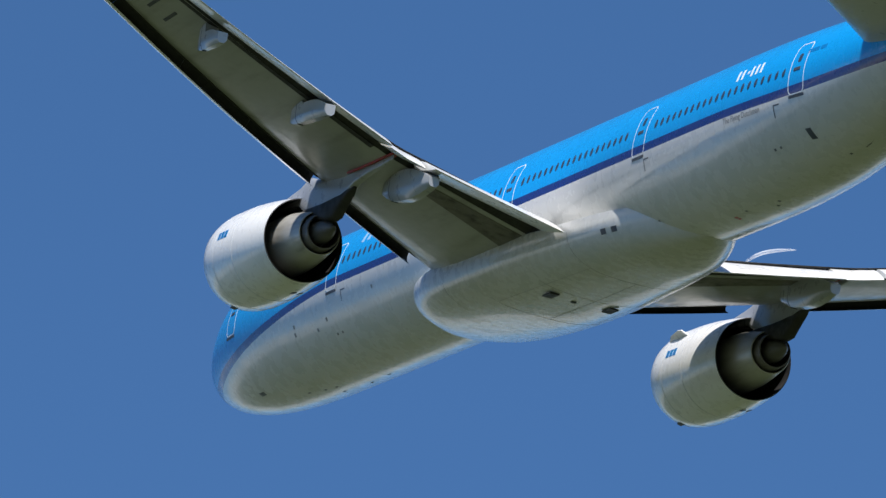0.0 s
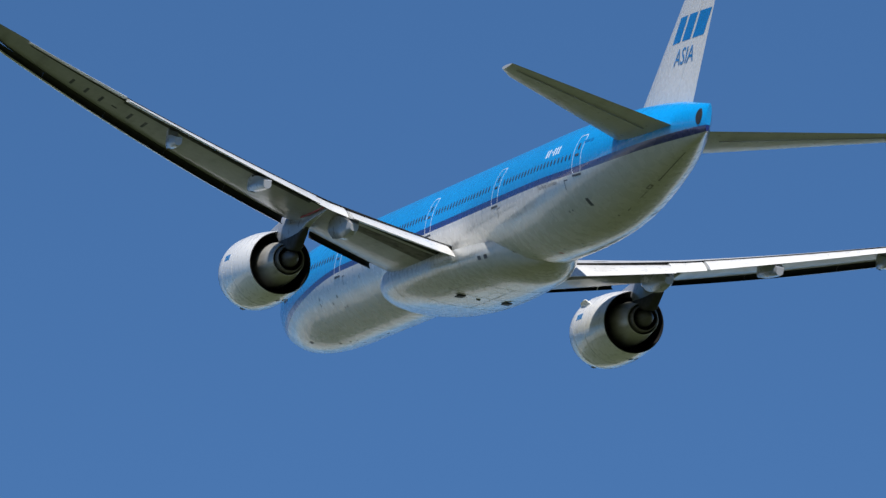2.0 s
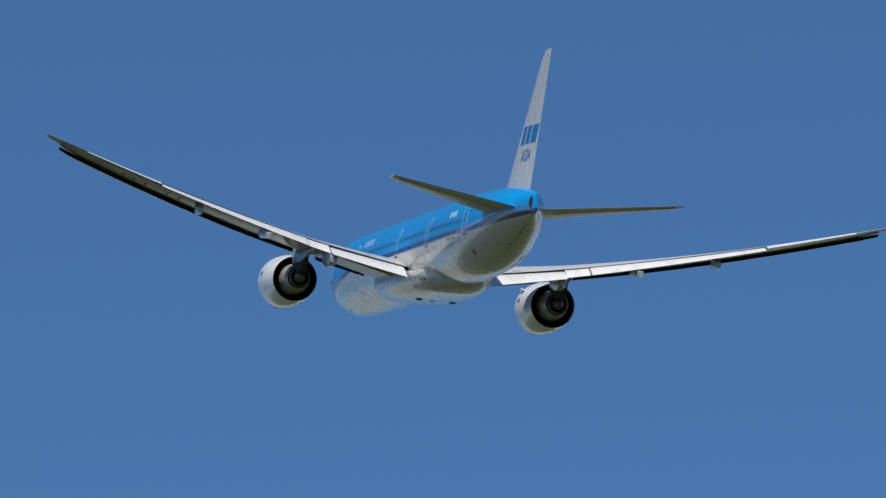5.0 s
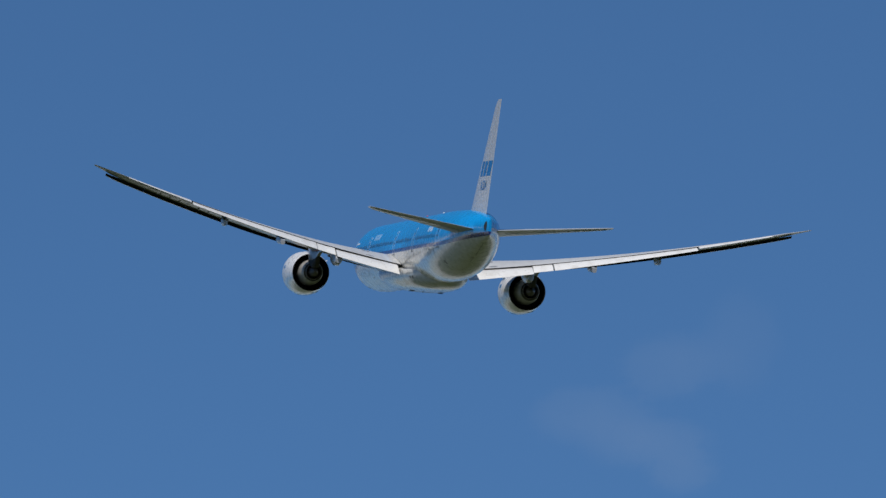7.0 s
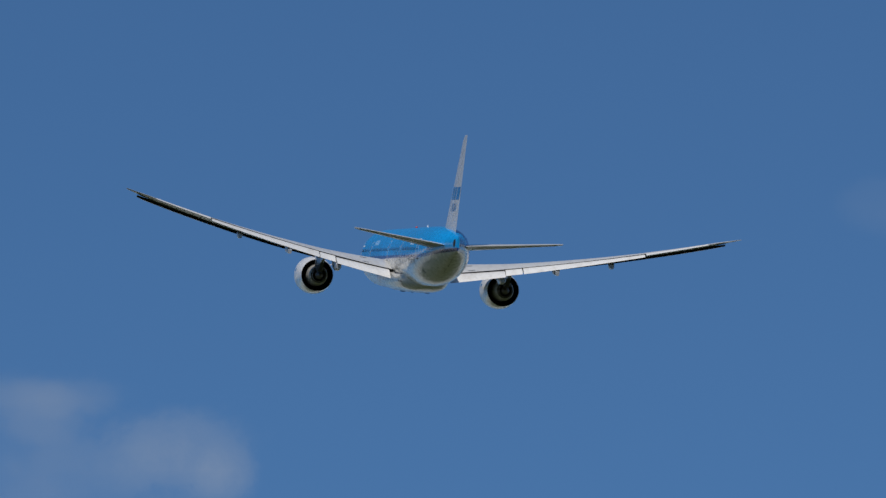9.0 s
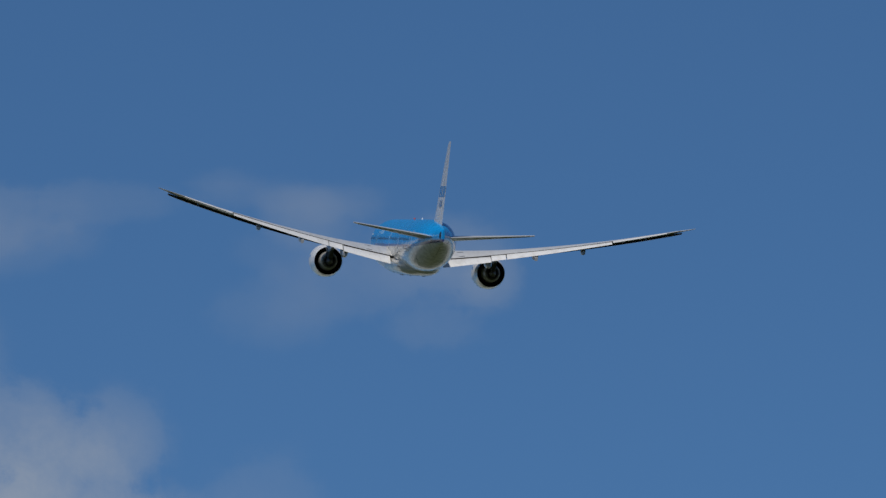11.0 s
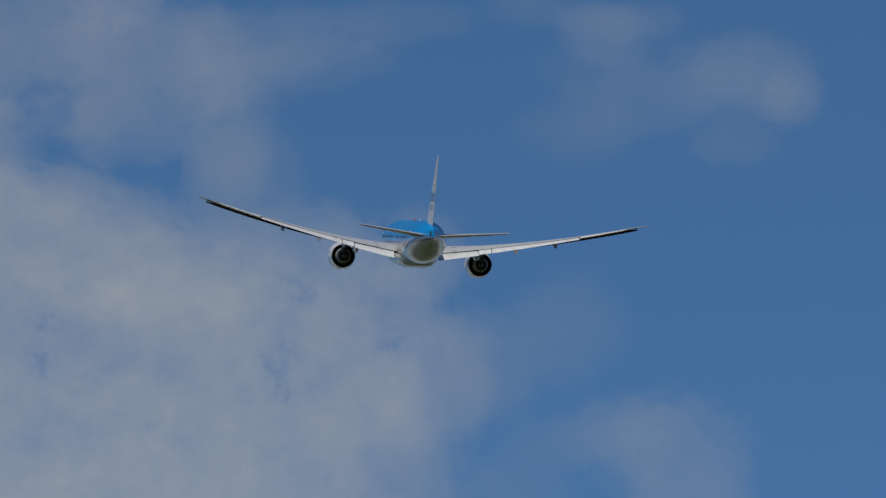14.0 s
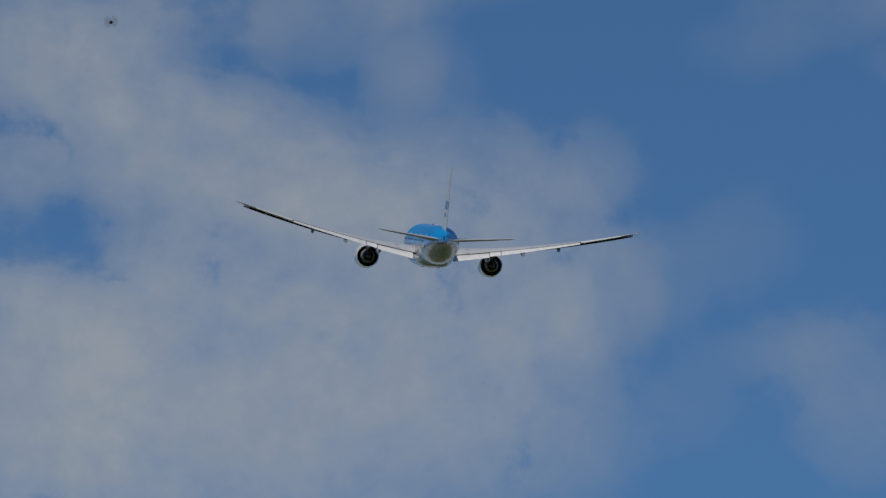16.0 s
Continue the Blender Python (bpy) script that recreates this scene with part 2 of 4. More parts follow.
def rounded_ring(bm, s0, s1, z0, z1, side, width, out, rad):
    """A rounded rectangular frame on the fuselage side."""
    def outline(inset):
        pts = []
        a0, a1, b0, b1, r = s0 + inset, s1 - inset, z0 + inset, z1 - inset, max(rad - inset, 0.02)
        for cx, cz, st in ((a1 - r, b1 - r, 0), (a0 + r, b1 - r, 90), (a0 + r, b0 + r, 180), (a1 - r, b0 + r, 270)):
            for k in range(6):
                an = radians(st + 18 * k)
                pts.append((cx + r * math.cos(an), cz + r * math.sin(an)))
        full = []
        for p, q in zip(pts, pts[1:] + pts[:1]):
            n = max(1, int(math.hypot(q[0] - p[0], q[1] - p[1]) / 0.25))
            full += [(lerp(p[0], q[0], k / n), lerp(p[1], q[1], k / n)) for k in range(n)]
        return full
    base = outline(0)
    rings = []
    for inset, o in ((0, -0.03), (0, out), (width, out), (width, -0.03)):
        ring = []
        cs, cz = (s0 + s1) / 2, (z0 + z1) / 2
        for s, z in base:
            ks = 1 - 2 * inset / (s1 - s0)
            kz = 1 - 2 * inset / (z1 - z0)
            ring.append(hull_side(cs + (s - cs) * ks, cz + (z - cz) * kz, side, o))
        rings.append(ring)
    loft(bm, rings, caps=False)


DOORS = ((6.5, 0.2), (17.4, 0.2), (34.7, 0.28), (46.85, 0.3), (59.8, 0.38))


def build_doors():
    for side in (-1, 1):
        for s0, dz in DOORS:
            bm = bmesh.new()
            skin_patch(bm, s0 + 0.05, s0 + 1.02, -0.72 + dz, 1.22 + dz, side, 0.003, 3, 10)
            door = part("cabin_door", bm, PAINT, airliner, "cabin door in the fuselage colours")
            bm = bmesh.new()
            rounded_ring(bm, s0, s0 + 1.07, -0.78 + dz, 1.27 + dz, side, 0.035, 0.006, 0.2)
            part("door_outline", bm, MARK, door, "white painted door outline")
            bm = bmesh.new()
            rounded_ring(bm, s0 + 0.42, s0 + 0.68, 0.45 + dz, 0.8 + dz, side, 0.12, 0.012, 0.1)
            part("door_window", bm, GLASS, door)
            bm = bmesh.new()
            skin_patch(bm, s0 + 0.3, s0 + 0.75, 0.12 + dz, 0.24 + dz, side, 0.02)
            part("door_handle", bm, INK, door)
            bm = bmesh.new()
            skin_patch(bm, s0 + 0.03, s0 + 1.04, -0.9 + dz, -0.8 + dz, side, 0.016)
            part("door_sill", bm, INK, door, "dark scuff plate below the door")


build_doors()


def build_windows():
    """One window mesh per side, set all along the cabin."""
    for side in (-1, 1):
        bm = bmesh.new()
        s = 25.0
        outer = []
        for k in range(16):
            an = math.tau * k / 16
            p = hull_side(s + 0.12 * math.cos(an), 0.58 + 0.185 * math.sin(an), side, 0.004)
            outer.append((p[0], p[1] + s, p[2]))
        inner = [(p[0] + side * 0.006, p[1] * 0.8, 0.58 + (p[2] - 0.58) * 0.85) for p in outer]
        back = [(p[0] - side * 0.05, p[1], p[2]) for p in outer]
        loft(bm, [back, outer, inner])
        src = None
        spots = []
        s = 8.7
        while s < 59.6:
            if all(not (d - 0.35 < s < d + 1.42) for d, _ in DOORS):
                spots.append(s)
            s += 0.533
        for s in spots:
            if src is None:
                src = part("cabin_window", bm, GLASS, airliner)
                ob = src
            else:
                ob = new("cabin_window", src.data)
                ob.parent = airliner
            ob.location = (hull_side(s, 0.58, side)[0] - hull_side(25.0, 0.58, side)[0], -s, 0)


build_windows()


def build_cockpit():
    for side in (-1, 1):
        for s0, s1, z0, z1 in ((2.2, 2.9, 0.55, 1.05), (3.0, 3.9, 0.6, 1.2), (4.0, 4.7, 0.7, 1.15)):
            bm = bmesh.new()
            skin_patch(bm, s0, s1, z0, z1, side, 0.01, 3, 3)
            part("cockpit_window", bm, GLASS, airliner)


build_cockpit()


# Belly fairing: station: half-width, bottom, top
FAIR = [(24.9, 0.6, -3.0, -2.7), (25.3, 1.6, -3.12, -2.0), (26.1, 2.65, -3.22, -1.3), (27.4, 3.15, -3.33, -1.0), (29.4, 3.38, -3.47, -0.93), (33.0, 3.44, -3.66, -0.95),
        (37.0, 3.34, -3.72, -1.3), (39.5, 3.16, -3.73, -1.75), (42.0, 2.96, -3.71, -2.0), (44.5, 2.62, -3.66, -2.2), (46.2, 2.1, -3.5, -2.5), (47.5, 1.4, -3.32, -2.75), (48.3, 0.6, -3.12, -2.9)]


def fairing_ring(s, n=96):
    w, bot, top = curve_at(FAIR, s)
    out = []
    for k in range(n):
        a = math.tau * (k + 0.5) / n
        c, sn = math.cos(a), math.sin(a)
        ex = 0.72 if sn < 0 else 0.9
        x = w * math.copysign(abs(c) ** ex, c)
        zc = -2.0
        z = zc + (zc - bot if sn < 0 else top - zc) * math.copysign(abs(sn) ** (0.8 if sn < 0 else 1), sn)
        out.append((x, -s, z))
    return out


def build_belly():
    bm = bmesh.new()
    loft(bm, [fairing_ring(24.9 + 0.234 * k) for k in range(101)])
    belly = part("belly_fairing", bm, WHITE, airliner, "bulged white wing-to-body fairing under the fuselage")

    def plate(name, x0, x1, s0, s1, z, mat, drop=0.0):
        b = bmesh.new()
        r = bmesh.ops.create_cube(b, size=1)
        bmesh.ops.scale(b, vec=(x1 - x0, s1 - s0, 0.06), verts=r["verts"])
        bmesh.ops.bevel(b, geom=list(b.edges), offset=0.02, segments=1, affect="EDGES")
        bmesh.ops.translate(b, vec=((x0 + x1) / 2, -(s0 + s1) / 2, z), verts=b.verts)
        part(name, b, mat, belly)
    # solid plates; the inlets' inner shade is their black colour
    for x in (-1.5, 1.1):
        plate("air_inlet", x, x + 0.42, 36.4, 37.2, -3.72, DUCT)
    plate("drain_mast", -0.35, -0.15, 36.6, 36.8, -3.735, INK)
    # gear door seams that follow the skin
    def seam(points):
        bm = bmesh.new()
        rows = []
        for p, q in points:
            p, q = Vector(p), Vector(q)
            n = Vector((p.x, 0, p.z + 1.2)).normalized()
            rows.append([tuple(p - n * 0.02), tuple(p + n * 0.004), tuple(q + n * 0.004), tuple(q - n * 0.02)])
        loft(bm, rows)
        part("panel_seam", bm, SOOT, belly)
    for s, k0, k1 in ((33.2, 62, 82), (37.6, 62, 82), (41.4, 50, 90), (30.4, 52, 64)):
        seam([(fairing_ring(s)[k], fairing_ring(s + 0.022)[k]) for k in range(k0, k1 + 1)])
    for k in (64, 72, 80):
        seam([(fairing_ring(s)[k], Vector(fairing_ring(s)[k]).lerp(Vector(fairing_ring(s)[k + 1]), 0.09)) for s in [33.2 + 0.41 * q for q in range(21)]])
    for s in (43.85, 44.55):
        bm = bmesh.new()
        rows = []
        for o in (-0.05, 0.012):
            ring = []
            for ds, k in ((0, 52.2), (0.34, 52.2), (0.34, 54.3), (0, 54.3)):
                r0, r1 = fairing_ring(s + ds)[int(k)], fairing_ring(s + ds)[int(k) + 1]
                p = Vector(r0).lerp(Vector(r1), k % 1)
                n = Vector((p.x, 0, p.z + 2.0)).normalized()
                ring.append(tuple(p + n * o))
            rows.append(ring)
        loft(bm, rows)
        part("outflow_vent", bm, INK, belly)
    return belly


build_belly()


def skin_spot(name, s0, s1, a0, a1, mat, out=0.008, parent=None):
    """A small curved plate on the skin, given by stations and by angles in degrees round the hull."""
    bm = bmesh.new()
    rings = []
    for o in (-0.03, out):
        ring = []
        for s, a in ((s0, a0), (s1, a0), (s1, a1), (s0, a1)):
            ring.append(hull_point(s, radians(a), o))
        rings.append(ring)
    loft(bm, rings)
    return part(name, bm, mat, parent or fuselage)


def side_spots():
    """Small vents, drains, ports and stains on the fuselage."""
    for side in (-1, 1):
        for s0, s1, z0, z1 in ((60.2, 60.5, -1.9, -1.58),):
            bm = bmesh.new()
            skin_patch(bm, s0, s1, z0, z1, side, 0.008, 2, 2)
            part("outflow_vent", bm, INK, fuselage)
    for s, a in ((13.8, 205), (13.7, 211), (15.9, 214), (17.0, 209), (21.9, 199)):
        skin_spot("static_port", s, s + 0.13, a, a + 3, SOOT)
    for s, a in ((17.4, 223), (17.9, 223), (58.2, 226), (57.8, 225.5), (60.9, 262), (52.6, 259), (54.9, 264), (54.4, 268)):
        skin_spot("static_port", s, s + 0.12, a, a + 2, INK)
    for s, a in ((12.7, 268), (12.2, 279), (14.5, 283), (11.8, 266), (16.5, 281), (10.6, 262), (46.9, 238)):
        skin_spot("drain_port", s, s + 0.22, a, a + 1.6, INK)
    skin_spot("nose_drain", 7.3, 7.8, 244, 248, INK)
    skin_spot("striped_mark", 51.5, 51.7, 261, 263, RED)
    skin_spot("striped_mark", 51.5, 51.7, 263.6, 265.6, RED)
    skin_spot("tail_hatch", 65.0, 65.6, 262, 268, SOOT)
    skin_spot("tail_hatch", 65.12, 65.48, 263.5, 266.5, WHITE, 0.012)
    skin_spot("oil_stain", 66.2, 70.2, 268, 270, SOOT, 0.004)
    skin_spot("oil_stain", 61.8, 64.7, 266.5, 267.6, SOOT, 0.004)
    # beacon and aerials on the crown
    for s, h, l in ((44.0, 0.22, 0.5),):
        bm = bmesh.new()
        rings = []
        for z, k in ((3.06, 1.0), (3.1 + h * 0.6, 0.8), (3.1 + h, 0.45)):
            rings.append([(0.09 * k * math.cos(math.tau * q / 12), -s - l * k * math.sin(math.tau * q / 12), z) for q in range(12)])
        loft(bm, rings)
        part("aerial", bm, MARK, fuselage)
    bm = bmesh.new()
    loft(bm, [[(r * math.cos(math.tau * q / 14), -33.5 - r * math.sin(math.tau * q / 14), z) for q in range(14)] for z, r in ((3.06, 0.13), (3.16, 0.13), (3.26, 0.1), (3.31, 0.03))])
    part("beacon", bm, RED, fuselage, "red beacon dome on the crown")


side_spots()


def words(text, wide, place, mat, parent):
    """Lettering of that width laid on a skin: place gives the point for (across, up) in metres."""
    font = bpy.data.curves.new("lettering", "FONT")
    font.body, font.size, font.resolution_u = text, 1.0, 3
    ob = new("lettering", font)
    me = bpy.data.meshes.new_from_object(ob.evaluated_get(bpy.context.evaluated_depsgraph_get()))
    bpy.data.objects.remove(ob)
    bm = bmesh.new()
    bm.from_mesh(me)
    bpy.data.meshes.remove(me)
    x0, x1 = min(v.co.x for v in bm.verts), max(v.co.x for v in bm.verts)
    k = wide / (x1 - x0)
    for v in bm.verts:
        v.co = place((v.co.x - x0) * k, v.co.y * k)
    part("lettering", bm, mat, parent, smooth=False)


def lettering():
    """Writing on the sides as plain bars of its size and colour."""
    def bar(name, a, w, z0, h, mat, side, slant=0.0):
        bm = bmesh.new()
        rings = []
        for k in range(6):
            z, sh = z0 + h * k / 5, slant * k / 5
            rings.append([hull_side(s, z, side, o) for s, o in ((a - sh, -0.03), (a - sh, 0.005), (a + w - sh, 0.005), (a + w - sh, -0.03))])
        loft(bm, rings)
        part(name, bm, mat, fuselage)
    for side in (-1, 1):
        for k in range(6):
            a, w = 55.3 + 0.38 * k, 0.15
            if k == 2:
                bar("registration_bar", a, w, 1.16, 0.12, MARK, side)
            else:
                bar("registration_bar", a, w, 0.98, 0.46, MARK, side, 0.12)
        words("The Flying Dutchman", 2.85, lambda u, v: hull_side(54.85 + u if side < 0 else 57.7 - u, -0.66 + v, side, 0.006), SOOT, fuselage)
        for a, w in ((60.75, 0.8), (61.65, 0.42)):
            bar("type_bar", a, w, 1.12, 0.16, LOGO, side)
        for k in range(7):
            bar("title_bar", 20.1 + 0.58 * k, 0.26, 1.1, 0.55, TITLE, side, 0.06)
        for k in range(5):
            bar("name_bar", 8.2 + 0.5 * k, 0.4, 1.0, 0.16, MARK, side)
        # painted rescue corners beside the aft doors
        for s0, z0 in ((58.7, -0.62), (47.9, -0.72), (18.9, -0.75)):
            bar("corner_mark", s0, 0.42, z0, 0.05, INK, side)
            bar("corner_mark", s0, 0.05, z0 - 0.42, 0.42, INK, side)


lettering()


# ---------------------------------------------------------------- wings
def wing_le(x):
    return 28.05 + 0.685 * (x - 3.1) if x < 30.2 else 46.61 + 1.33 * (x - 30.2)


def wing_te(x):
    if x < 9.9:
        return lerp(40.6, 41.1, (x - 3.1) / 6.8)
    te = 41.1 + 0.405 * (x - 9.9)
    return te + (0.03 * (x - 30.2) if x > 30.2 else 0.0)


def wing_z(x):
    d = x - 3.1
    return -1.38 + 0.119 * d + 0.00270 * d * d


def wing_twist(x):
    t = (x - 3.1) / 29.3
    return radians(lerp(3.2, -4.0, t ** 1.2 if t > 0 else t))


def foil(u, tc):
    """Upper and lower height over the chord, for a supercritical-like section."""
    t = 5 * tc * (0.2969 * math.sqrt(u) - 0.126 * u - 0.3516 * u**2 + 0.2843 * u**3 - 0.1036 * u**4)
    camber = 0.012 * math.sin(math.pi * u) + 0.012 * max(0, u - 0.55) * math.sin(math.pi * min(1, max(0, (u - 0.55) / 0.45)))
    return camber + t * 0.95, camber - t * 1.0


def wing_point(x, u, up, side, dv=0.0):
    """Point of the clean wing: x span, u along the chord, up True for the upper face."""
    c = wing_te(x) - wing_le(x)
    tc = lerp(0.135, 0.09, min(1, (x - 3.1) / 20))
    hi, lo = foil(u, tc)
    h = (hi if up else lo) * c + dv
    tw = wing_twist(x)
    d = (u - 0.3) * c
    return (side * x, -(wing_le(x) + 0.3 * c + d * math.cos(tw) + h * math.sin(tw)), wing_z(x) - d * math.sin(tw) + h * math.cos(tw))


def span_steps(x0, x1, n):
    return [lerp(x0, x1, k / n) for k in range(n + 1)]


def panel_ring(x, side, u0, u1, n=14):
    us = [u0 + (u1 - u0) * (1 - math.cos(math.pi * k / n)) / 2 for k in range(n + 1)]
    over = 0.075 if u1 < 0.95 else 0.0
    up = [wing_point(x, u * (u1 + over) / u1, True, side) for u in us]
    lo = [wing_point(x, u, False, side) for u in reversed(us)]
    return up + lo


def flap_ring(x, side, cf, ded, back, drop, n=10):
    """A drooped flap's section: chord cf metres, deflection in degrees, its nose set back and down from the wing's rear edge."""
    c = wing_te(x) - wing_le(x)
    nose_u = 1 - cf / c
    px, py, pz = wing_point(x, nose_u, False, side)
    qx, qy, qz = wing_point(x, nose_u, True, side)
    y0, z0 = py - back, lerp(pz, qz, 0.8) - drop
    an = radians(ded) + wing_twist(x)
    pts = []
    for k in range(2 * n):
        u = (1 - math.cos(math.pi * k / n)) / 2 if k <= n else (1 - math.cos(math.pi * (2 * n - k) / n)) / 2
        hi, lo = foil(max(u, 0.0), 0.15)
        h = (hi if k <= n else lo) * cf + (0.012 if k <= n else -0.012) * u
        d = u * cf
        pts.append((side * x, y0 - (d * math.cos(an) + h * math.sin(an)), z0 - d * math.sin(an) + h * math.cos(an)))
    return pts


def slat_ring(x, side, n=9):
    """A slat: the nose skin of the section, turned down and forward."""
    c = wing_te(x) - wing_le(x)
    reach_up, reach_lo = min(0.2, 0.85 / c), min(0.11, 0.34 / c)
    pts = []
    for k in range(n + 1):
        t = k / n
        if t < 0.6:
            u = reach_up * (1 - t / 0.6) ** 1.6
            pts.append(wing_point(x, u, True, side))
        else:
            u = reach_lo * ((t - 0.6) / 0.4) ** 1.4
            pts.append(wing_point(x, u, False, side))
    px, py, pz = wing_point(x, 0.0, True, side)
    an = radians(13)
    reach = max(0.0, (x - 10) / 20)
    fwd, down = min(0.045 * c, 0.34) + 0.02 + 0.26 * reach, min(0.03 * c, 0.2) + 0.19 + 0.1 * reach

    def turn(p):
        dy, dz = p[1] - py, p[2] - pz
        return (p[0], py + fwd + dy * math.cos(an) + dz * math.sin(an), pz - down - dy * math.sin(an) + dz * math.cos(an))
    outer = [turn(p) for p in pts]
    inner = []
    cx = sum(p[1] for p in outer) / len(outer)
    cz = sum(p[2] for p in outer) / len(outer)
    for k, p in enumerate(outer):
        s = 0.0 if k in (0, n) else 0.13
        inner.append((p[0], lerp(p[1], cx, s) - (0.0 if k in (0, n) else 0.01), lerp(p[2], cz, s)))
    return outer, inner


FLAPS = (("inboard_flap", 3.2, 8.95, 2.9, 2.4, 14, 13, 1.2, 0.32), ("flaperon", 9.05, 10.75, 1.75, 1.65, 21, 21, 0.12, 0.06), ("outboard_flap", 10.85, 22.9, 1.75, 1.15, 19, 14, 0.34, 0.1))


def build_wing(side):
    bm = bmesh.new()
    # fixed box ahead of the flaps, then the whole section outboard
    inner = [x for x in span_steps(2.2, 22.9, 42)]
    rings = [panel_ring(max(x, 2.2), side, 0.0, 0.80 if x < 9 else 0.79 if x < 10.8 else 0.78) for x in inner]
    vs = loft(bm, rings)
    n = len(rings[0])
    outer = [x for x in span_steps(22.9, 32.4, 30)]
    loft(bm, [panel_ring(x, side, 0.0, 0.78 if x < 29.2 else 1.0) for x in outer])
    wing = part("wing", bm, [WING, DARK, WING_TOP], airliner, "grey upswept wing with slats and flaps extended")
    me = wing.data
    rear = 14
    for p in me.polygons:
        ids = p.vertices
        # rear face is painted near-black, the shade behind the wing box
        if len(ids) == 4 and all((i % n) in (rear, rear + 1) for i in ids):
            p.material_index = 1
        # upper faces take the paler tone, sunlight put into the colour
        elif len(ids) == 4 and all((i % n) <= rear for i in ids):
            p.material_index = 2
    # cove strip: underside ahead of each flap painted dark for the gap's shade
    for name, x0, x1, c0, c1, d0, d1, back, drop in FLAPS:
        bm = bmesh.new()
        rings = []
        for x in span_steps(x0, x1, 12):
            t = (x - x0) / (x1 - x0)
            rings.append(flap_ring(x, side, lerp(c0, c1, t), lerp(d0, d1, t), back * (1 - 0.3 * t), drop))
        loft(bm, rings)
        flap = part(name, bm, FLAP, wing, "pale drooped flap streaked with grime")
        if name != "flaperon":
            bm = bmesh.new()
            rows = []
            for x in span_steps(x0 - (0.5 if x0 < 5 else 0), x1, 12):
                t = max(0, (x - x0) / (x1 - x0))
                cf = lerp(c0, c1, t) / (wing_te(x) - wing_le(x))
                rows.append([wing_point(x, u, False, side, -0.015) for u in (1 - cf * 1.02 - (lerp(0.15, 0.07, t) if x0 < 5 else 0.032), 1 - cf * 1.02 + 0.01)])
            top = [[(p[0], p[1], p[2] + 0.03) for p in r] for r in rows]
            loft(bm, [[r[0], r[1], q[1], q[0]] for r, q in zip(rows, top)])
            part("flap_cove_shade", bm, BAY if x0 < 5 else DARK, wing, "strip ahead of the flap, painted dark for shade and grime")
    # aileron
    bm = bmesh.new()
    loft(bm, [flap_ring(x, side, (wing_te(x) - wing_le(x)) * 0.23, 11, 0.02, 0.0) for x in span_steps(23.05, 29.15, 8)])
    part("aileron", bm, FLAP, wing)
    # slats in segments
    cuts = [(4.2, 8.55), (10.5, 14.62), (14.63, 18.82), (18.83, 23.02), (23.03, 27.22), (27.23, 31.1)]
    for x0, x1 in cuts:
        bm = bmesh.new()
        ro, ri = [], []
        for x in span_steps(x0, x1, 6):
            o, i = slat_ring(x, side)
            ro.append(o)
            ri.append(i)
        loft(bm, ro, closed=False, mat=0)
        # inner face carries the slat's shaded back as black
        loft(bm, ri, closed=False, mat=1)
        part("slat", bm, [METAL, DARK], wing, "drooped leading-edge slat, inner face painted black for shade")
        # dark strip on the wing nose, painted where the slat shades it
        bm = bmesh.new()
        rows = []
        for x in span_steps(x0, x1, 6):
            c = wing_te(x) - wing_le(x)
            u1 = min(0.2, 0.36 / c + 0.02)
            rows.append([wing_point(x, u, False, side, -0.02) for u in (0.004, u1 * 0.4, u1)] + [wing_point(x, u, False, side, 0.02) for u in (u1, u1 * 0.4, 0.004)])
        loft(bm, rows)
        part("slat_recess_shade", bm, DARK, wing)
    # flap track fairings: station, bottom, top, half-width
    for x, rows in ((8.75, ((36.2, -1.33, -1.28, 0.03), (36.8, -1.6, -1.05, 0.22), (37.8, -1.95, -0.9, 0.36), (39.4, -2.17, -1.0, 0.42), (40.6, -2.1, -1.3, 0.36), (41.3, -1.98, -1.6, 0.22))),
                    (14.2, ((39.2, -0.38, -0.32, 0.03), (39.6, -0.52, -0.15, 0.17), (40.2, -0.63, -0.02, 0.27), (41.2, -0.72, 0.0, 0.33), (42.4, -0.8, -0.12, 0.3), (43.15, -0.84, -0.42, 0.2))),
                    (19.7, ((42.5, 0.5, 0.55, 0.03), (42.8, 0.42, 0.75, 0.15), (43.4, 0.34, 0.9, 0.25), (44.2, 0.3, 0.92, 0.28), (44.9, 0.32, 0.74, 0.2)))):
        def ring_at(st, grow=0.0):
            bot, top, w = curve_at(rows, st)
            c = wing_te(x) - wing_le(x)
            u = (st - wing_le(x)) / c
            if u < 0.74:
                top = max(top, wing_point(x, u, False, 1)[2] + 0.08)
            mid = lerp(bot, top, 0.42)
            ring = []
            for d, z in ((-1, top), (-1, mid), (-0.86, lerp(bot, mid, 0.45)), (-0.42, bot), (0.42, bot), (0.86, lerp(bot, mid, 0.45)), (1, mid), (1, top)):
                ring.append((side * (x + d * (w + grow)), -st, z + math.copysign(grow, z - mid)))
            return ring
        s0, s1 = rows[0][0], rows[-1][0]
        bm = bmesh.new()
        loft(bm, [ring_at(lerp(s0, s1, k / 24)) for k in range(25)])
        part("flap_track_fairing", bm, PYLON, wing, "boat-shaped fairing under the flap")
        bm = bmesh.new()
        cut = lerp(s0, s1, 0.27)
        loft(bm, [ring_at(cut, -0.03), ring_at(cut, 0.004), ring_at(cut + 0.05, 0.004), ring_at(cut + 0.05, -0.03)], caps=False)
        part("fairing_seam", bm, INK, wing)
    # dark walkway mark on the upper skin
    bm = bmesh.new()
    low, top = [], []
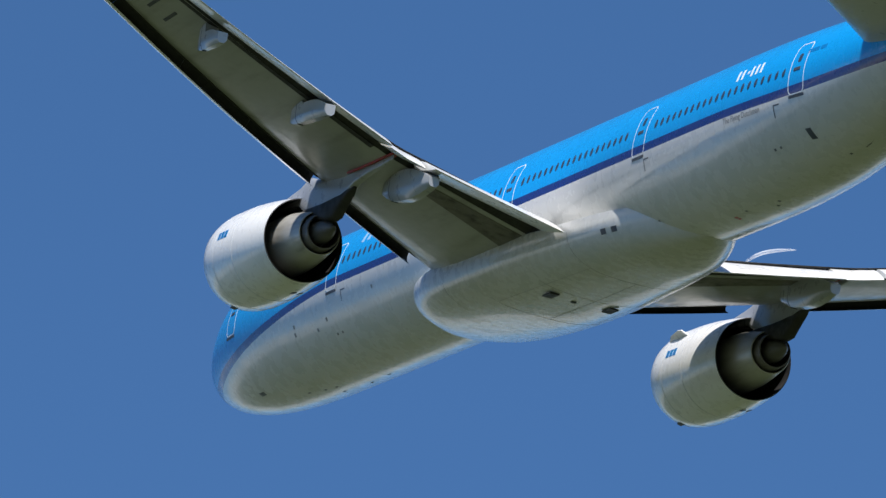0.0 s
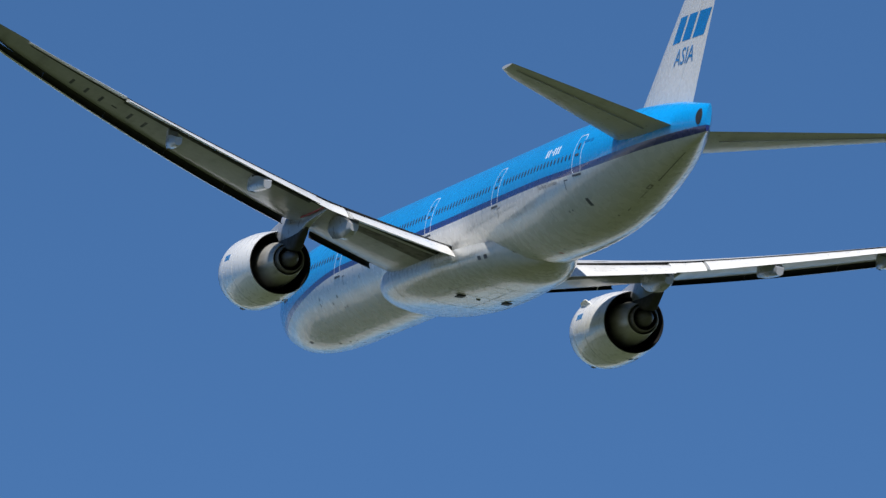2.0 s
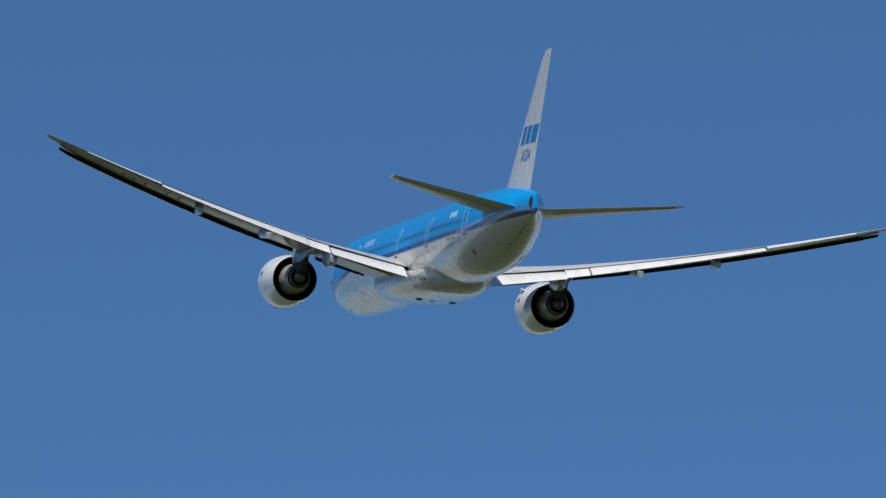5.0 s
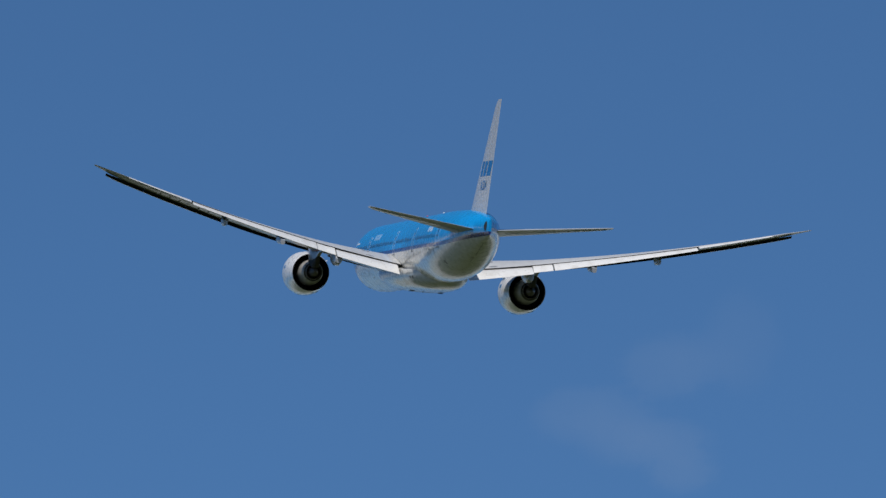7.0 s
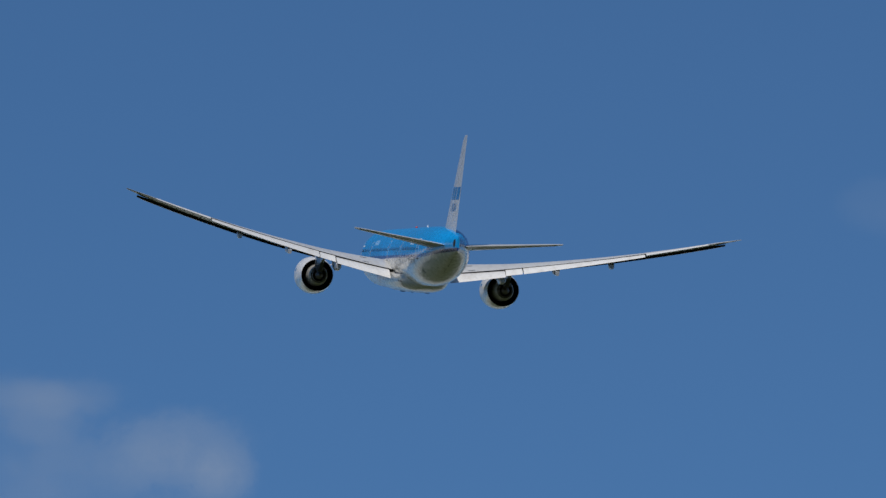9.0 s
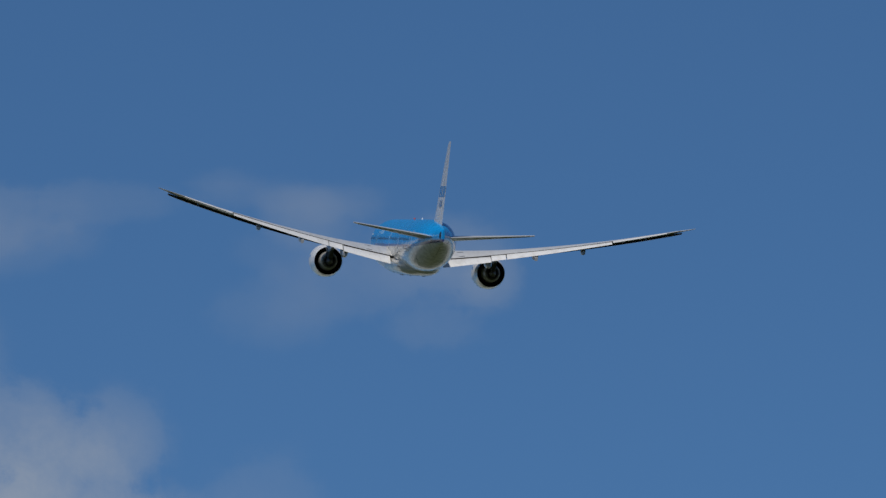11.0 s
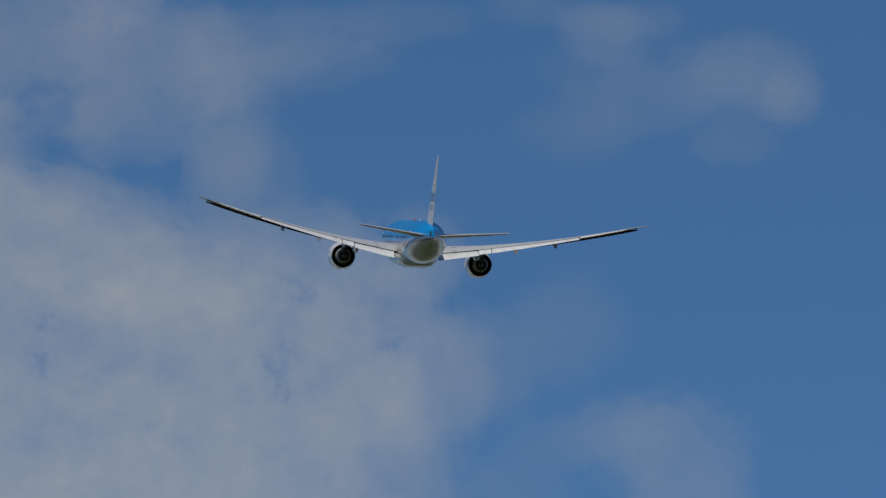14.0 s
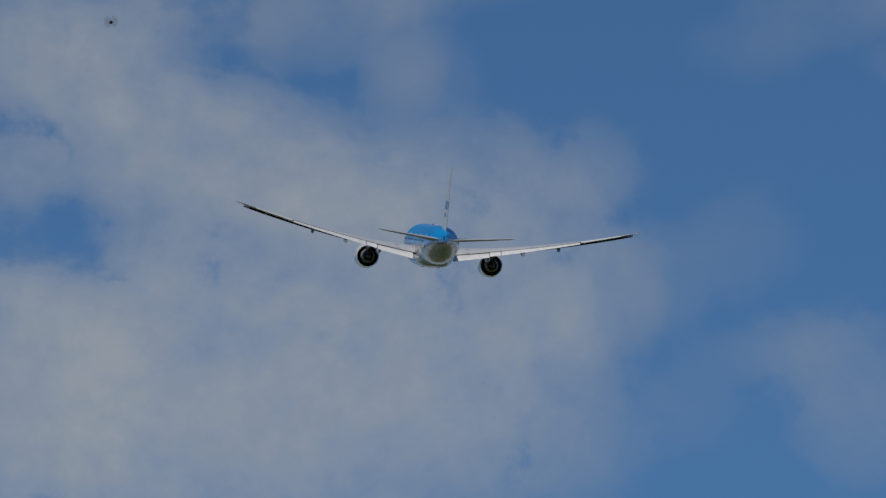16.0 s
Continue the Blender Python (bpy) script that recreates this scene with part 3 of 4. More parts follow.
    for x, u in ((5.3, 0.5), (6.0, 0.5), (6.0, 0.82), (5.3, 0.82)):
        low.append(wing_point(x, u, True, side, -0.03))
        top.append(wing_point(x, u, True, side, 0.012))
    loft(bm, [low, top])
    part("walkway_mark", bm, INK, wing)
    # registration under the port wing tip as bars
    if side < 0:
        for k in range(6):
            bm = bmesh.new()
            xs = 21.0 + k * 0.95
            low, top = [], []
            for dx, u in ((0, 0.32), (0.16, 0.32), (0.16, 0.54), (0, 0.54)) if k != 2 else ((0, 0.42), (0.34, 0.42), (0.34, 0.45), (0, 0.45)):
                low.append(wing_point(xs + dx, u, False, side, -0.012))
                top.append(wing_point(xs + dx, u, False, side, 0.03))
            loft(bm, [low, top])
            part("registration_bar", bm, INK, wing)
    return wing


for sd in (-1, 1):
    build_wing(sd)


# ---------------------------------------------------------------- tail
def tail_ring(le, te, across, tc, n=12):
    """Symmetric section from le to te; across is the thickness direction."""
    pts = []
    le, te, across = Vector(le), Vector(te), Vector(across)
    c = (te - le).length
    for k in range(2 * n):
        kk = k if k <= n else 2 * n - k
        u = (1 - math.cos(math.pi * kk / n)) / 2
        t = 5 * tc * (0.2969 * math.sqrt(u) - 0.126 * u - 0.3516 * u**2 + 0.2843 * u**3 - 0.1036 * u**4) * c
        t = max(t, 0.004)
        pts.append(tuple(le.lerp(te, u) + across * (t if k <= n else -t)))
    return pts


def build_tail():
    for side in (-1, 1):
        bm = bmesh.new()
        rings = []
        for k in range(15):
            t = k / 14
            x = lerp(0.6, 10.71, t)
            le = lerp(63.3, 72.05, t) + (0.5 * ((t - 0.93) / 0.07) ** 2 if t > 0.93 else 0)
            te = lerp(70.3, 74.3, t)
            z = lerp(1.0, 2.02, t)
            rings.append(tail_ring((side * x, -le, z - 0.03 * (te - le)), (side * x, -te, z - 0.04), (0, 0, 1), 0.095))
        loft(bm, rings)
        stab = part("horizontal_stabiliser", bm, TAILPLANE, airliner, "grey swept horizontal tailplane")
        bm = bmesh.new()
        rows = []
        for k in range(9):
            t = lerp(0.14, 0.95, k / 8)
            x, te, le, z = lerp(0.6, 10.71, t), lerp(70.3, 74.3, t), lerp(63.3, 72.05, t), lerp(1.0, 2.02, t)
            c = te - le
            zz = z - 0.04 - 0.03 * c * 0.29 - 0.095 * c * 0.36
            rows.append([(side * x, -(te - 0.29 * c), zz - 0.02), (side * x, -(te - 0.285 * c), zz - 0.02), (side * x, -(te - 0.285 * c), zz + 0.03), (side * x, -(te - 0.29 * c), zz + 0.03)])
        loft(bm, rows)
        part("elevator_hinge", bm, PYLON, stab)
    bm = bmesh.new()
    rings = []
    for k in range(18):
        t = k / 17
        z = lerp(1.9, 12.35, t)
        le = lerp(61.0, 71.3, t) + (0.6 * ((t - 0.93) / 0.07) ** 2 if t > 0.93 else 0)
        te = lerp(70.2, 73.75, t)
        rings.append(tail_ring((0, -le, z), (0, -te, z), (1, 0, 0), 0.085))
    loft(bm, rings)
    fin = part("fin", bm, WHITE, airliner, "tall white swept tail fin")

    def fin_skin(s, z, side, out):
        t = (z - 1.9) / 10.45
        le, te = lerp(61.0, 71.3, t), lerp(70.2, 73.75, t)
        u = min(max((s - le) / (te - le), 0.02), 0.99)
        tt = 5 * 0.085 * (0.2969 * math.sqrt(u) - 0.126 * u - 0.3516 * u**2 + 0.2843 * u**3 - 0.1036 * u**4) * (te - le)
        return (side * (tt + out), -s, z)

    def fin_block(name, s0, s1, z0, z1, side, mat):
        b = bmesh.new()
        cols = []
        for o in (-0.02, 0.012):
            ring = []
            for s, z in ((s0, z0), (s1, z0), (s1, z1), (s0, z1)):
                t = (z - 1.9) / 10.45
                shift = (z - z0) * 0.62
                le, te = lerp(61.0, 71.3, t), lerp(70.2, 73.75, t)
                c = te - le
                u = min(max((s + shift - le) / c, 0.02), 0.99)
                tt = 5 * 0.085 * (0.2969 * math.sqrt(u) - 0.126 * u - 0.3516 * u**2 + 0.2843 * u**3 - 0.1036 * u**4) * c
                ring.append((side * (tt + o), -(s + shift), z))
            cols.append(ring)
        loft(b, cols)
        part(name, b, mat, fin)
    for side in (-1, 1):
        for k in range(3):
            fin_block("logo_block", 66.7 + 1.42 * k, 67.8 + 1.42 * k + (0.35 if k == 2 else 0), 5.75, 7.05, side, LOGO)
        words("ASIA", 2.6, lambda u, v: fin_skin(67.25 + u + 0.3 * v if side < 0 else 69.85 - u + 0.3 * v, 4.55 + 0.95 * v, side, 0.02), LOGO, fin)
        # rudder hinge line
        b = bmesh.new()
        rows = []
        for k in range(9):
            t = lerp(0.12, 0.97, k / 8)
            z, le, te = lerp(1.9, 12.35, t), lerp(61.0, 71.3, t), lerp(70.2, 73.75, t)
            c = te - le
            u = 0.71
            tt = 5 * 0.085 * (0.2969 * math.sqrt(u) - 0.126 * u - 0.3516 * u**2 + 0.2843 * u**3 - 0.1036 * u**4) * c
            y = -(le + u * c)
            rows.append([(side * (tt + 0.006), y, z), (side * (tt + 0.006), y - 0.03, z), (side * (tt - 0.03), y - 0.03, z), (side * (tt - 0.03), y, z)])
        loft(b, rows)
        part("rudder_hinge", b, SEAL, fin)
    # auxiliary power unit exhaust on the port side of the tail cone: a black disc painted as the dark hole
    bm = bmesh.new()
    rings = []
    for r, o in ((0.30, -0.05), (0.30, 0.02), (0.26, 0.03), (0.24, 0.016), (0.02, 0.012)):
        rings.append([hull_side(72.78 + r * 0.8 * math.cos(math.tau * k / 20), 1.25 + r * 1.35 * math.sin(math.tau * k / 20), -1, o) for k in range(20)])
    loft(bm, rings)
    part("exhaust_outlet", bm, DUCT, airliner, "round exhaust outlet in the tail cone, its hole painted black")
    # tail navigation light and static rods
    bm = bmesh.new()
    loft(bm, revolve([(-73.0, 0.05), (-73.15, 0.045), (-73.3, 0.01)], 0, 1.84, 10))
    part("tail_light", bm, GLASS, airliner)


build_tail()


# ---------------------------------------------------------------- engines
ENG_X, ENG_Z = 9.97, -2.70


def build_engine(side):
    x, z = side * ENG_X, ENG_Z
    bm = bmesh.new()
    prof = [(-26.05, 1.50), (-25.8, 1.55), (-25.65, 1.66), (-25.7, 1.76), (-25.95, 1.86), (-26.45, 1.95), (-27.1, 1.99), (-28.3, 1.985), (-29.5, 1.93), (-30.6, 1.83), (-31.6, 1.69)]
    loft(bm, revolve(prof, x, z), caps=False)
    engine = part("nacelle", bm, NACELLE, airliner, "large round white engine nacelle")
    # duct wall near-black, so the depth's shade is painted in
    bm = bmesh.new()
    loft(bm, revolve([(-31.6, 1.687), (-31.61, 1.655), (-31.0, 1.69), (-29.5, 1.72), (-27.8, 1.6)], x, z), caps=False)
    part("fan_nozzle", bm, DUCT, engine, "inner wall of the fan duct, its deep shade painted black")
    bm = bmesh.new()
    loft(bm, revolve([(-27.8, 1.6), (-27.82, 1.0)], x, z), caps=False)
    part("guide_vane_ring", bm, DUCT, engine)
    for k in range(28):
        an = math.tau * k / 28
        ca, sa = math.cos(an), math.sin(an)
        bm = bmesh.new()
        rings = []
        for r in (1.02, 1.62):
            rings.append([(x + r * ca - d * sa, y, z + r * sa + d * ca) for y, d in ((-28.0, 0.012), (-28.5, 0.03), (-28.9, 0.0), (-28.5, -0.03))])
        loft(bm, rings)
        part("guide_vane", bm, HOT, engine)
    bm = bmesh.new()
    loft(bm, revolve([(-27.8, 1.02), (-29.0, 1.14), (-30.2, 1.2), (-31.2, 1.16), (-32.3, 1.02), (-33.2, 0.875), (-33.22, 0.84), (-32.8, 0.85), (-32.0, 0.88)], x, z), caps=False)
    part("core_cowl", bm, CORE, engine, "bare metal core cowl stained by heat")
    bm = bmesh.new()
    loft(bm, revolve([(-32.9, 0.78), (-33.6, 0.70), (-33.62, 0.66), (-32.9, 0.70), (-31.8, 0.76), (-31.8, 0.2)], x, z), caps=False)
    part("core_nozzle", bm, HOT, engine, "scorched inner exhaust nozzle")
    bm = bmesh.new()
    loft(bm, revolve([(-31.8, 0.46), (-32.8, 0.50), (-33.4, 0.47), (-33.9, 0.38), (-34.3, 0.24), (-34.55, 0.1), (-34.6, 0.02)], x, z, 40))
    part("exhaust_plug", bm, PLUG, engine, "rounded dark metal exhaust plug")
    # fan disc and spinner in the inlet
    bm = bmesh.new()
    loft(bm, revolve([(-26.0, 0.02), (-26.2, 0.2), (-26.8, 0.5), (-27.0, 0.55), (-27.02, 1.56), (-26.05, 1.50)], x, z), caps=False)
    part("inlet", bm, HOT, engine)
    bm = bmesh.new()
    loft(bm, revolve([(-26.05, 1.875), (-25.8, 1.79), (-25.67, 1.71), (-25.65, 1.655), (-25.8, 1.545)], x, z), caps=False)
    for v in bm.verts:
        d = Vector((v.co.x - x, 0, v.co.z - z)).normalized() * 0.006
        v.co += d
        v.co.y += 0.006
    part("inlet_lip", bm, METAL, engine, "polished metal inlet lip")
    # seams round the cowl
    for y, r in ((-27.1, 1.992), (-28.9, 1.962)):
        bm = bmesh.new()
        loft(bm, revolve([(y, r - 0.03), (y, r + 0.004), (y - 0.025, r + 0.003), (y - 0.025, r - 0.03)], x, z), caps=False)
        part("cowl_seam", bm, SEAL, engine)
    # drain openings low on the cowl
    for y, an, w in ((-26.2, -100, 0.18), (-30.2, -75, 0.14), (-29.9, -62, 0.1)):
        bm = bmesh.new()
        r = curve_at([(25.7, 1.86), (26.3, 1.95), (27.1, 1.99), (28.3, 1.985), (29.5, 1.93), (30.6, 1.83), (31.6, 1.69)], -y)[0]
        rings = []
        for o in (-0.05, 0.012):
            rings.append([(x + (r + o) * math.cos(radians(an + da)), y + dy, z + (r + o) * math.sin(radians(an + da))) for da, dy in ((-3, -w), (3, -w), (3, w), (-3, w))])
        loft(bm, rings)
        part("drain_hatch", bm, INK, engine)
    # side marking as plain blocks
    for sg in (-1, 1):
        for k in range(3):
            bm = bmesh.new()
            rings = []
            for o in (-0.03, 0.008):
                ring = []
                for dy, an in ((0, 8), (0.26, 8), (0.26, 17), (0, 17)):
                    aa = radians(an) if sg > 0 else radians(180 - an)
                    y = -27.4 - k * 0.32 - dy
                    ring.append((x + (1.99 + o) * math.cos(aa), y, z + (1.99 + o) * math.sin(aa)))
                rings.append(ring)
            loft(bm, rings)
            part("logo_block", bm, LOGO, engine)
    # strake on the inboard shoulder
    bm = bmesh.new()
    inb = -side
    an = radians(36) if inb > 0 else radians(144)
    ca, sa = math.cos(an), math.sin(an)
    rings = []
    for d in (-0.02, 0.02):
        rings.append([(x + r * ca - d * sa, y, z + r * sa + d * ca) for y, r in ((-26.7, 1.94), (-27.2, 2.2), (-28.0, 2.32), (-28.3, 2.28), (-28.5, 1.94))])
    loft(bm, rings)
    part("strake", bm, NACELLE, engine)
    engine.location.y = -0.1
    # pylon: y, bottom, top, half-width
    bm = bmesh.new()
    rings = []
    for s, bot, top, w in ((28.4, -0.95, -0.8, 0.05), (29.2, -1.05, -0.72, 0.2), (30.2, -1.15, -0.64, 0.28), (31.3, -1.3, -0.5, 0.32), (32.2, -1.75, -0.25, 0.38), (33.2, -2.0, -0.3, 0.36),
                          (34.3, -2.16, -0.3, 0.29), (34.8, -2.18, -0.35, 0.24), (35.2, -1.96, -0.35, 0.21), (35.8, -1.55, -0.35, 0.19), (36.5, -1.24, -0.4, 0.18), (37.6, -1.08, -0.5, 0.15),
                          (38.8, -0.98, -0.6, 0.08), (39.8, -0.88, -0.6, 0.02)):
        wl = wing_point(ENG_X, min(max((s - wing_le(ENG_X)) / (wing_te(ENG_X) - wing_le(ENG_X)), 0.02), 0.8), False, 1)[2] if s > wing_le(ENG_X) else None
        if wl is not None:
            top = wl + 0.12
            bot = min(bot, top - 0.2)
        ring = []
        for k in range(24):
            aa = math.tau * k / 24
            c, sn = math.cos(aa), math.sin(aa)
            ring.append((x + w * math.copysign(abs(c) ** 0.3, c), -s, (top + bot) / 2 + (top - bot) / 2 * math.copysign(abs(sn) ** 0.45, sn)))
        rings.append(ring)
    loft(bm, rings)
    pylon = part("pylon", bm, PYLON, airliner, "blue-grey engine pylon under the wing")
    bm = bmesh.new()
    rings = []
    for s, bot, top, w in ((32.0, -1.85, -1.6, 0.38), (32.6, -2.05, -1.6, 0.42), (33.2, -2.2, -1.6, 0.41), (34.3, -2.4, -1.55, 0.34), (34.9, -2.38, -1.5, 0.28), (35.35, -2.02, -1.5, 0.24), (35.9, -1.62, -1.4, 0.2), (36.3, -1.4, -1.33, 0.08)):
        rings.append([(x + w * math.copysign(abs(math.cos(math.tau * k / 20)) ** 0.4, math.cos(math.tau * k / 20)), -s, (top + bot) / 2 + (top - bot) / 2 * math.copysign(abs(math.sin(math.tau * k / 20)) ** 0.7, math.sin(math.tau * k / 20))) for k in range(20)])
    loft(bm, rings)
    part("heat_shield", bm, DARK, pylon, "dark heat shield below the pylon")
    # red line along the pylon's rear edge under the wing
    for sg in (-1, 1):
        bm = bmesh.new()
        rows = []
        for k in range(7):
            s = lerp(36.2, 39.9, k / 6)
            off = lerp(0.30, 0.03, k / 6)
            u = (s - wing_le(ENG_X)) / (wing_te(ENG_X) - wing_le(ENG_X))
            p = wing_point(ENG_X, u, False, 1)
            rows.append([(x + sg * (off + d), p[1], p[2] + h) for d, h in ((0, -0.03), (0.1, -0.03), (0.1, 0.03), (0, 0.03))])
        loft(bm, rows)
        part("red_edge", bm, RED, pylon, "red warning line on the wing")


for sd in (-1, 1):
    build_engine(sd)


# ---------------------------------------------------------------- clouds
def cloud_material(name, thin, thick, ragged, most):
    """Soft backdrop cloud: its cover, broken up by noise at two sizes, mixes clear sky with vapour whose sunlight is
    emission.
    """
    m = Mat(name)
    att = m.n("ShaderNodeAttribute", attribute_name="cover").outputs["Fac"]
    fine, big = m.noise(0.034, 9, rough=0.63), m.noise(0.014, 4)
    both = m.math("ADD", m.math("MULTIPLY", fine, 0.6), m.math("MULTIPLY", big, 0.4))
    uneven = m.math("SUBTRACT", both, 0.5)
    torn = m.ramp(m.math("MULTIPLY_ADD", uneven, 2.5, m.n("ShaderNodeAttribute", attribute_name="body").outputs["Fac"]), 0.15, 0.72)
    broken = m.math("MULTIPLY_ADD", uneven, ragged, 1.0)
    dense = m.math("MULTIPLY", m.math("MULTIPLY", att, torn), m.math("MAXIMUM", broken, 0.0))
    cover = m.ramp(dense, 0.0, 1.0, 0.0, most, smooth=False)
    # the vapour glows by itself in place of being lit
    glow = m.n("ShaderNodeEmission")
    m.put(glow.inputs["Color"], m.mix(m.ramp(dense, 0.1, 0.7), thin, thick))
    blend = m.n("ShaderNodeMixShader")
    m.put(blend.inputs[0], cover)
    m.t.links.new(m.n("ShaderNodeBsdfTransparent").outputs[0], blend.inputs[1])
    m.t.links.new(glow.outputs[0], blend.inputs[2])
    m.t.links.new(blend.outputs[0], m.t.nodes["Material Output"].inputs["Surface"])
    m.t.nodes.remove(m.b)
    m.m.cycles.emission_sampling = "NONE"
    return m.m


CLOUD = cloud_material("thin_cloud", (0.45, 0.51, 0.60), (0.57, 0.61, 0.65), 2.0, 0.83)
# Self-glowing cloud for the added horizon ring that the hull reflects.
BANK = cloud_material("glowing_cumulus", (0.46, 0.49, 0.53), (0.60, 0.60, 0.60), 0.8, 0.9)


def build_cloud(label, puffs, r=4500.0):
    """A far thin cloud: a curved sheet with the density of several soft puffs (azimuth, elevation, half-sizes, weight), all in degrees."""
    a0 = min(p[0] - 2.0 * p[2] for p in puffs)
    a1 = max(p[0] + 2.0 * p[2] for p in puffs)
    e0 = min(p[1] - 2.0 * p[3] for p in puffs)
    e1 = max(p[1] + 2.0 * p[3] for p in puffs)
    na, ne = max(8, int((a1 - a0) / 0.06)), max(8, int((e1 - e0) / 0.06))
    bm = bmesh.new()
    lay, full = bm.verts.layers.float.new("cover"), bm.verts.layers.float.new("body")
    grid = {}
    for i in range(na + 1):
        for j in range(ne + 1):
            az, el = lerp(a0, a1, i / na), lerp(e0, e1, j / ne)
            d = body = 0.0
            for pa, pe, wa, we, wt in puffs:
                q = ((az - pa) / wa) ** 2 + ((el - pe) / we) ** 2
                g = math.exp(-0.55 * q**1.4)
                d += (wt * g) ** 1.7
                body = max(body, g)
            d = max(min(d ** 0.59, 0.5 + 0.4 * d ** 0.59) - 0.012, 0.0)
            rr = r + 60 * d
            v = bm.verts.new((rr * math.cos(radians(el)) * math.sin(radians(az)), rr * math.cos(radians(el)) * math.cos(radians(az)), rr * math.sin(radians(el))))
            v[lay], v[full] = d, body
            grid[i, j] = v
    for (i, j) in list(grid):
        q = [(i, j), (i + 1, j), (i + 1, j + 1), (i, j + 1)]
        if all(k in grid for k in q):
            bm.faces.new([grid[k] for k in q])
    ob = mesh_object("cloud", bm, CLOUD)
    return tagged(ob, label, "cloud", kind="structure")


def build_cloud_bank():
    """Cumulus ring added unseen, far off and low all round the horizon; its glow whitens reflections."""
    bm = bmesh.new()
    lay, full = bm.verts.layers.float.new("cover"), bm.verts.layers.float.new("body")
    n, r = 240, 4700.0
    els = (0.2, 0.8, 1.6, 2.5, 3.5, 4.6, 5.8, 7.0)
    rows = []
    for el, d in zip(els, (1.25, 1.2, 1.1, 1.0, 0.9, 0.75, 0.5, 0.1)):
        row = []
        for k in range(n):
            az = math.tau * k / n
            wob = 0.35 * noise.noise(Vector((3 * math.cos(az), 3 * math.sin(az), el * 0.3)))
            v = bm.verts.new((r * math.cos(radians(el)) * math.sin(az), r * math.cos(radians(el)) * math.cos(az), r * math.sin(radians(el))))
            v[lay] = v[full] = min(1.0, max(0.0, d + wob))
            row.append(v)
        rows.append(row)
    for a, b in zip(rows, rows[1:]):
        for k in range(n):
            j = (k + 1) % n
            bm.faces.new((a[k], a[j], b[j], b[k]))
    tagged(mesh_object("glowing_cloud_bank", bm, BANK), "glowing white cumulus bank added unseen along the horizon for pale reflections", "cloud", kind="structure")


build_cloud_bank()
build_cloud("small torn wisp of white cloud in deep blue sky", [(22.11, 22.23, 0.37, 0.22, 0.11), (22.51, 22.11, 0.40, 0.22, 0.12), (22.85, 21.90, 0.33, 0.19, 0.10), (22.34, 22.55, 0.20, 0.12, 0.06)])
build_cloud("faint ragged wisp of cloud in blue sky", [(9.88, 13.37, 0.29, 0.15, 0.09), (9.39, 13.13, 0.29, 0.14, 0.09), (9.77, 12.97, 0.29, 0.12, 0.11), (9.93, 12.81, 0.19, 0.12, 0.10), (10.29, 13.52, 0.19, 0.25, 0.05)])
build_cloud("thin grey fair-weather cloud with a ragged edge", [(5.33, 11.81, 0.35, 0.20, 0.31), (5.62, 11.67, 0.16, 0.14, 0.29), (4.61, 12.03, 0.25, 0.15, 0.22), (4.17, 12.15, 0.25, 0.06, 0.10), (4.42, 11.54, 0.35, 0.19, 0.13), (5.30, 11.41, 0.25, 0.12, 0.16), (4.80, 11.66, 0.32, 0.19, 0.17)])
build_cloud("thin veil of cloud over a climbing airliner", [(4.68, 12.12, 0.35, 0.09, 0.17), (4.11, 12.23, 0.19, 0.06, 0.13), (4.49, 11.84, 0.32, 0.15, 0.10)])
build_cloud("broad grey-white cloud with torn thin edges", [(2.04, 11.89, 0.54, 0.34, 0.37), (1.82, 12.23, 0.32, 0.19, 0.30), (2.45, 11.77, 0.28, 0.15, 0.30), (2.99, 11.89, 0.35, 0.14, 0.13), (1.91, 11.49, 0.35, 0.15, 0.22), (3.21, 11.92, 0.25, 0.09, 0.09), (1.25, 11.96, 0.47, 0.37, 0.39)])
build_cloud("large soft grey cumulus bank with gaps of blue", [(0.60, 9.95, 0.60, 0.31, 0.69), (0.45, 9.30, 0.75, 0.46, 0.67), (1.30, 9.25, 0.94, 0.46, 0.56), (2.33, 9.26, 0.94, 0.46, 0.47), (3.02, 9.70, 0.60, 0.49, 0.47), (2.01, 10.25, 0.72, 0.46, 0.56), (1.51, 9.87, 0.72, 0.37, 0.56), (2.26, 10.71, 0.54, 0.28, 0.47), (1.82, 10.77, 0.44, 0.25, 0.47), (2.95, 10.84, 0.47, 0.26, 0.43), (3.52, 10.81, 0.28, 0.22, 0.31), (3.55, 10.19, 0.35, 0.37, 0.38), (3.14, 10.13, 0.44, 0.37, 0.40), (1.19, 10.70, 0.47, 0.19, 0.47), (1.03, 11.04, 0.47, 0.22, 0.45), (0.52, 11.37, 0.60, 0.31, 0.54), (1.46, 11.20, 0.41, 0.17, 0.34), (1.81, 11.05, 0.41, 0.19, 0.34), (2.47, 11.39, 0.22, 0.28, 0.28), (0.30, 10.81, 0.35, 0.19, 0.47), (0.51, 11.65, 0.63, 0.22, 0.47), (1.56, 11.63, 0.47, 0.12, 0.22), (3.46, 9.26, 0.34, 0.28, 0.22), (1.16, 10.36, 0.35, 0.19, 0.47), (3.27, 10.50, 0.41, 0.28, 0.40), (2.65, 10.48, 0.47, 0.29, 0.49), (0.86, 11.32, 0.63, 0.31, 0.36), (1.28, 10.92, 0.63, 0.28, 0.38), (2.45, 9.82, 0.63, 0.37, 0.45), (0.25, 10.16, 0.25, 0.12, 0.45)])
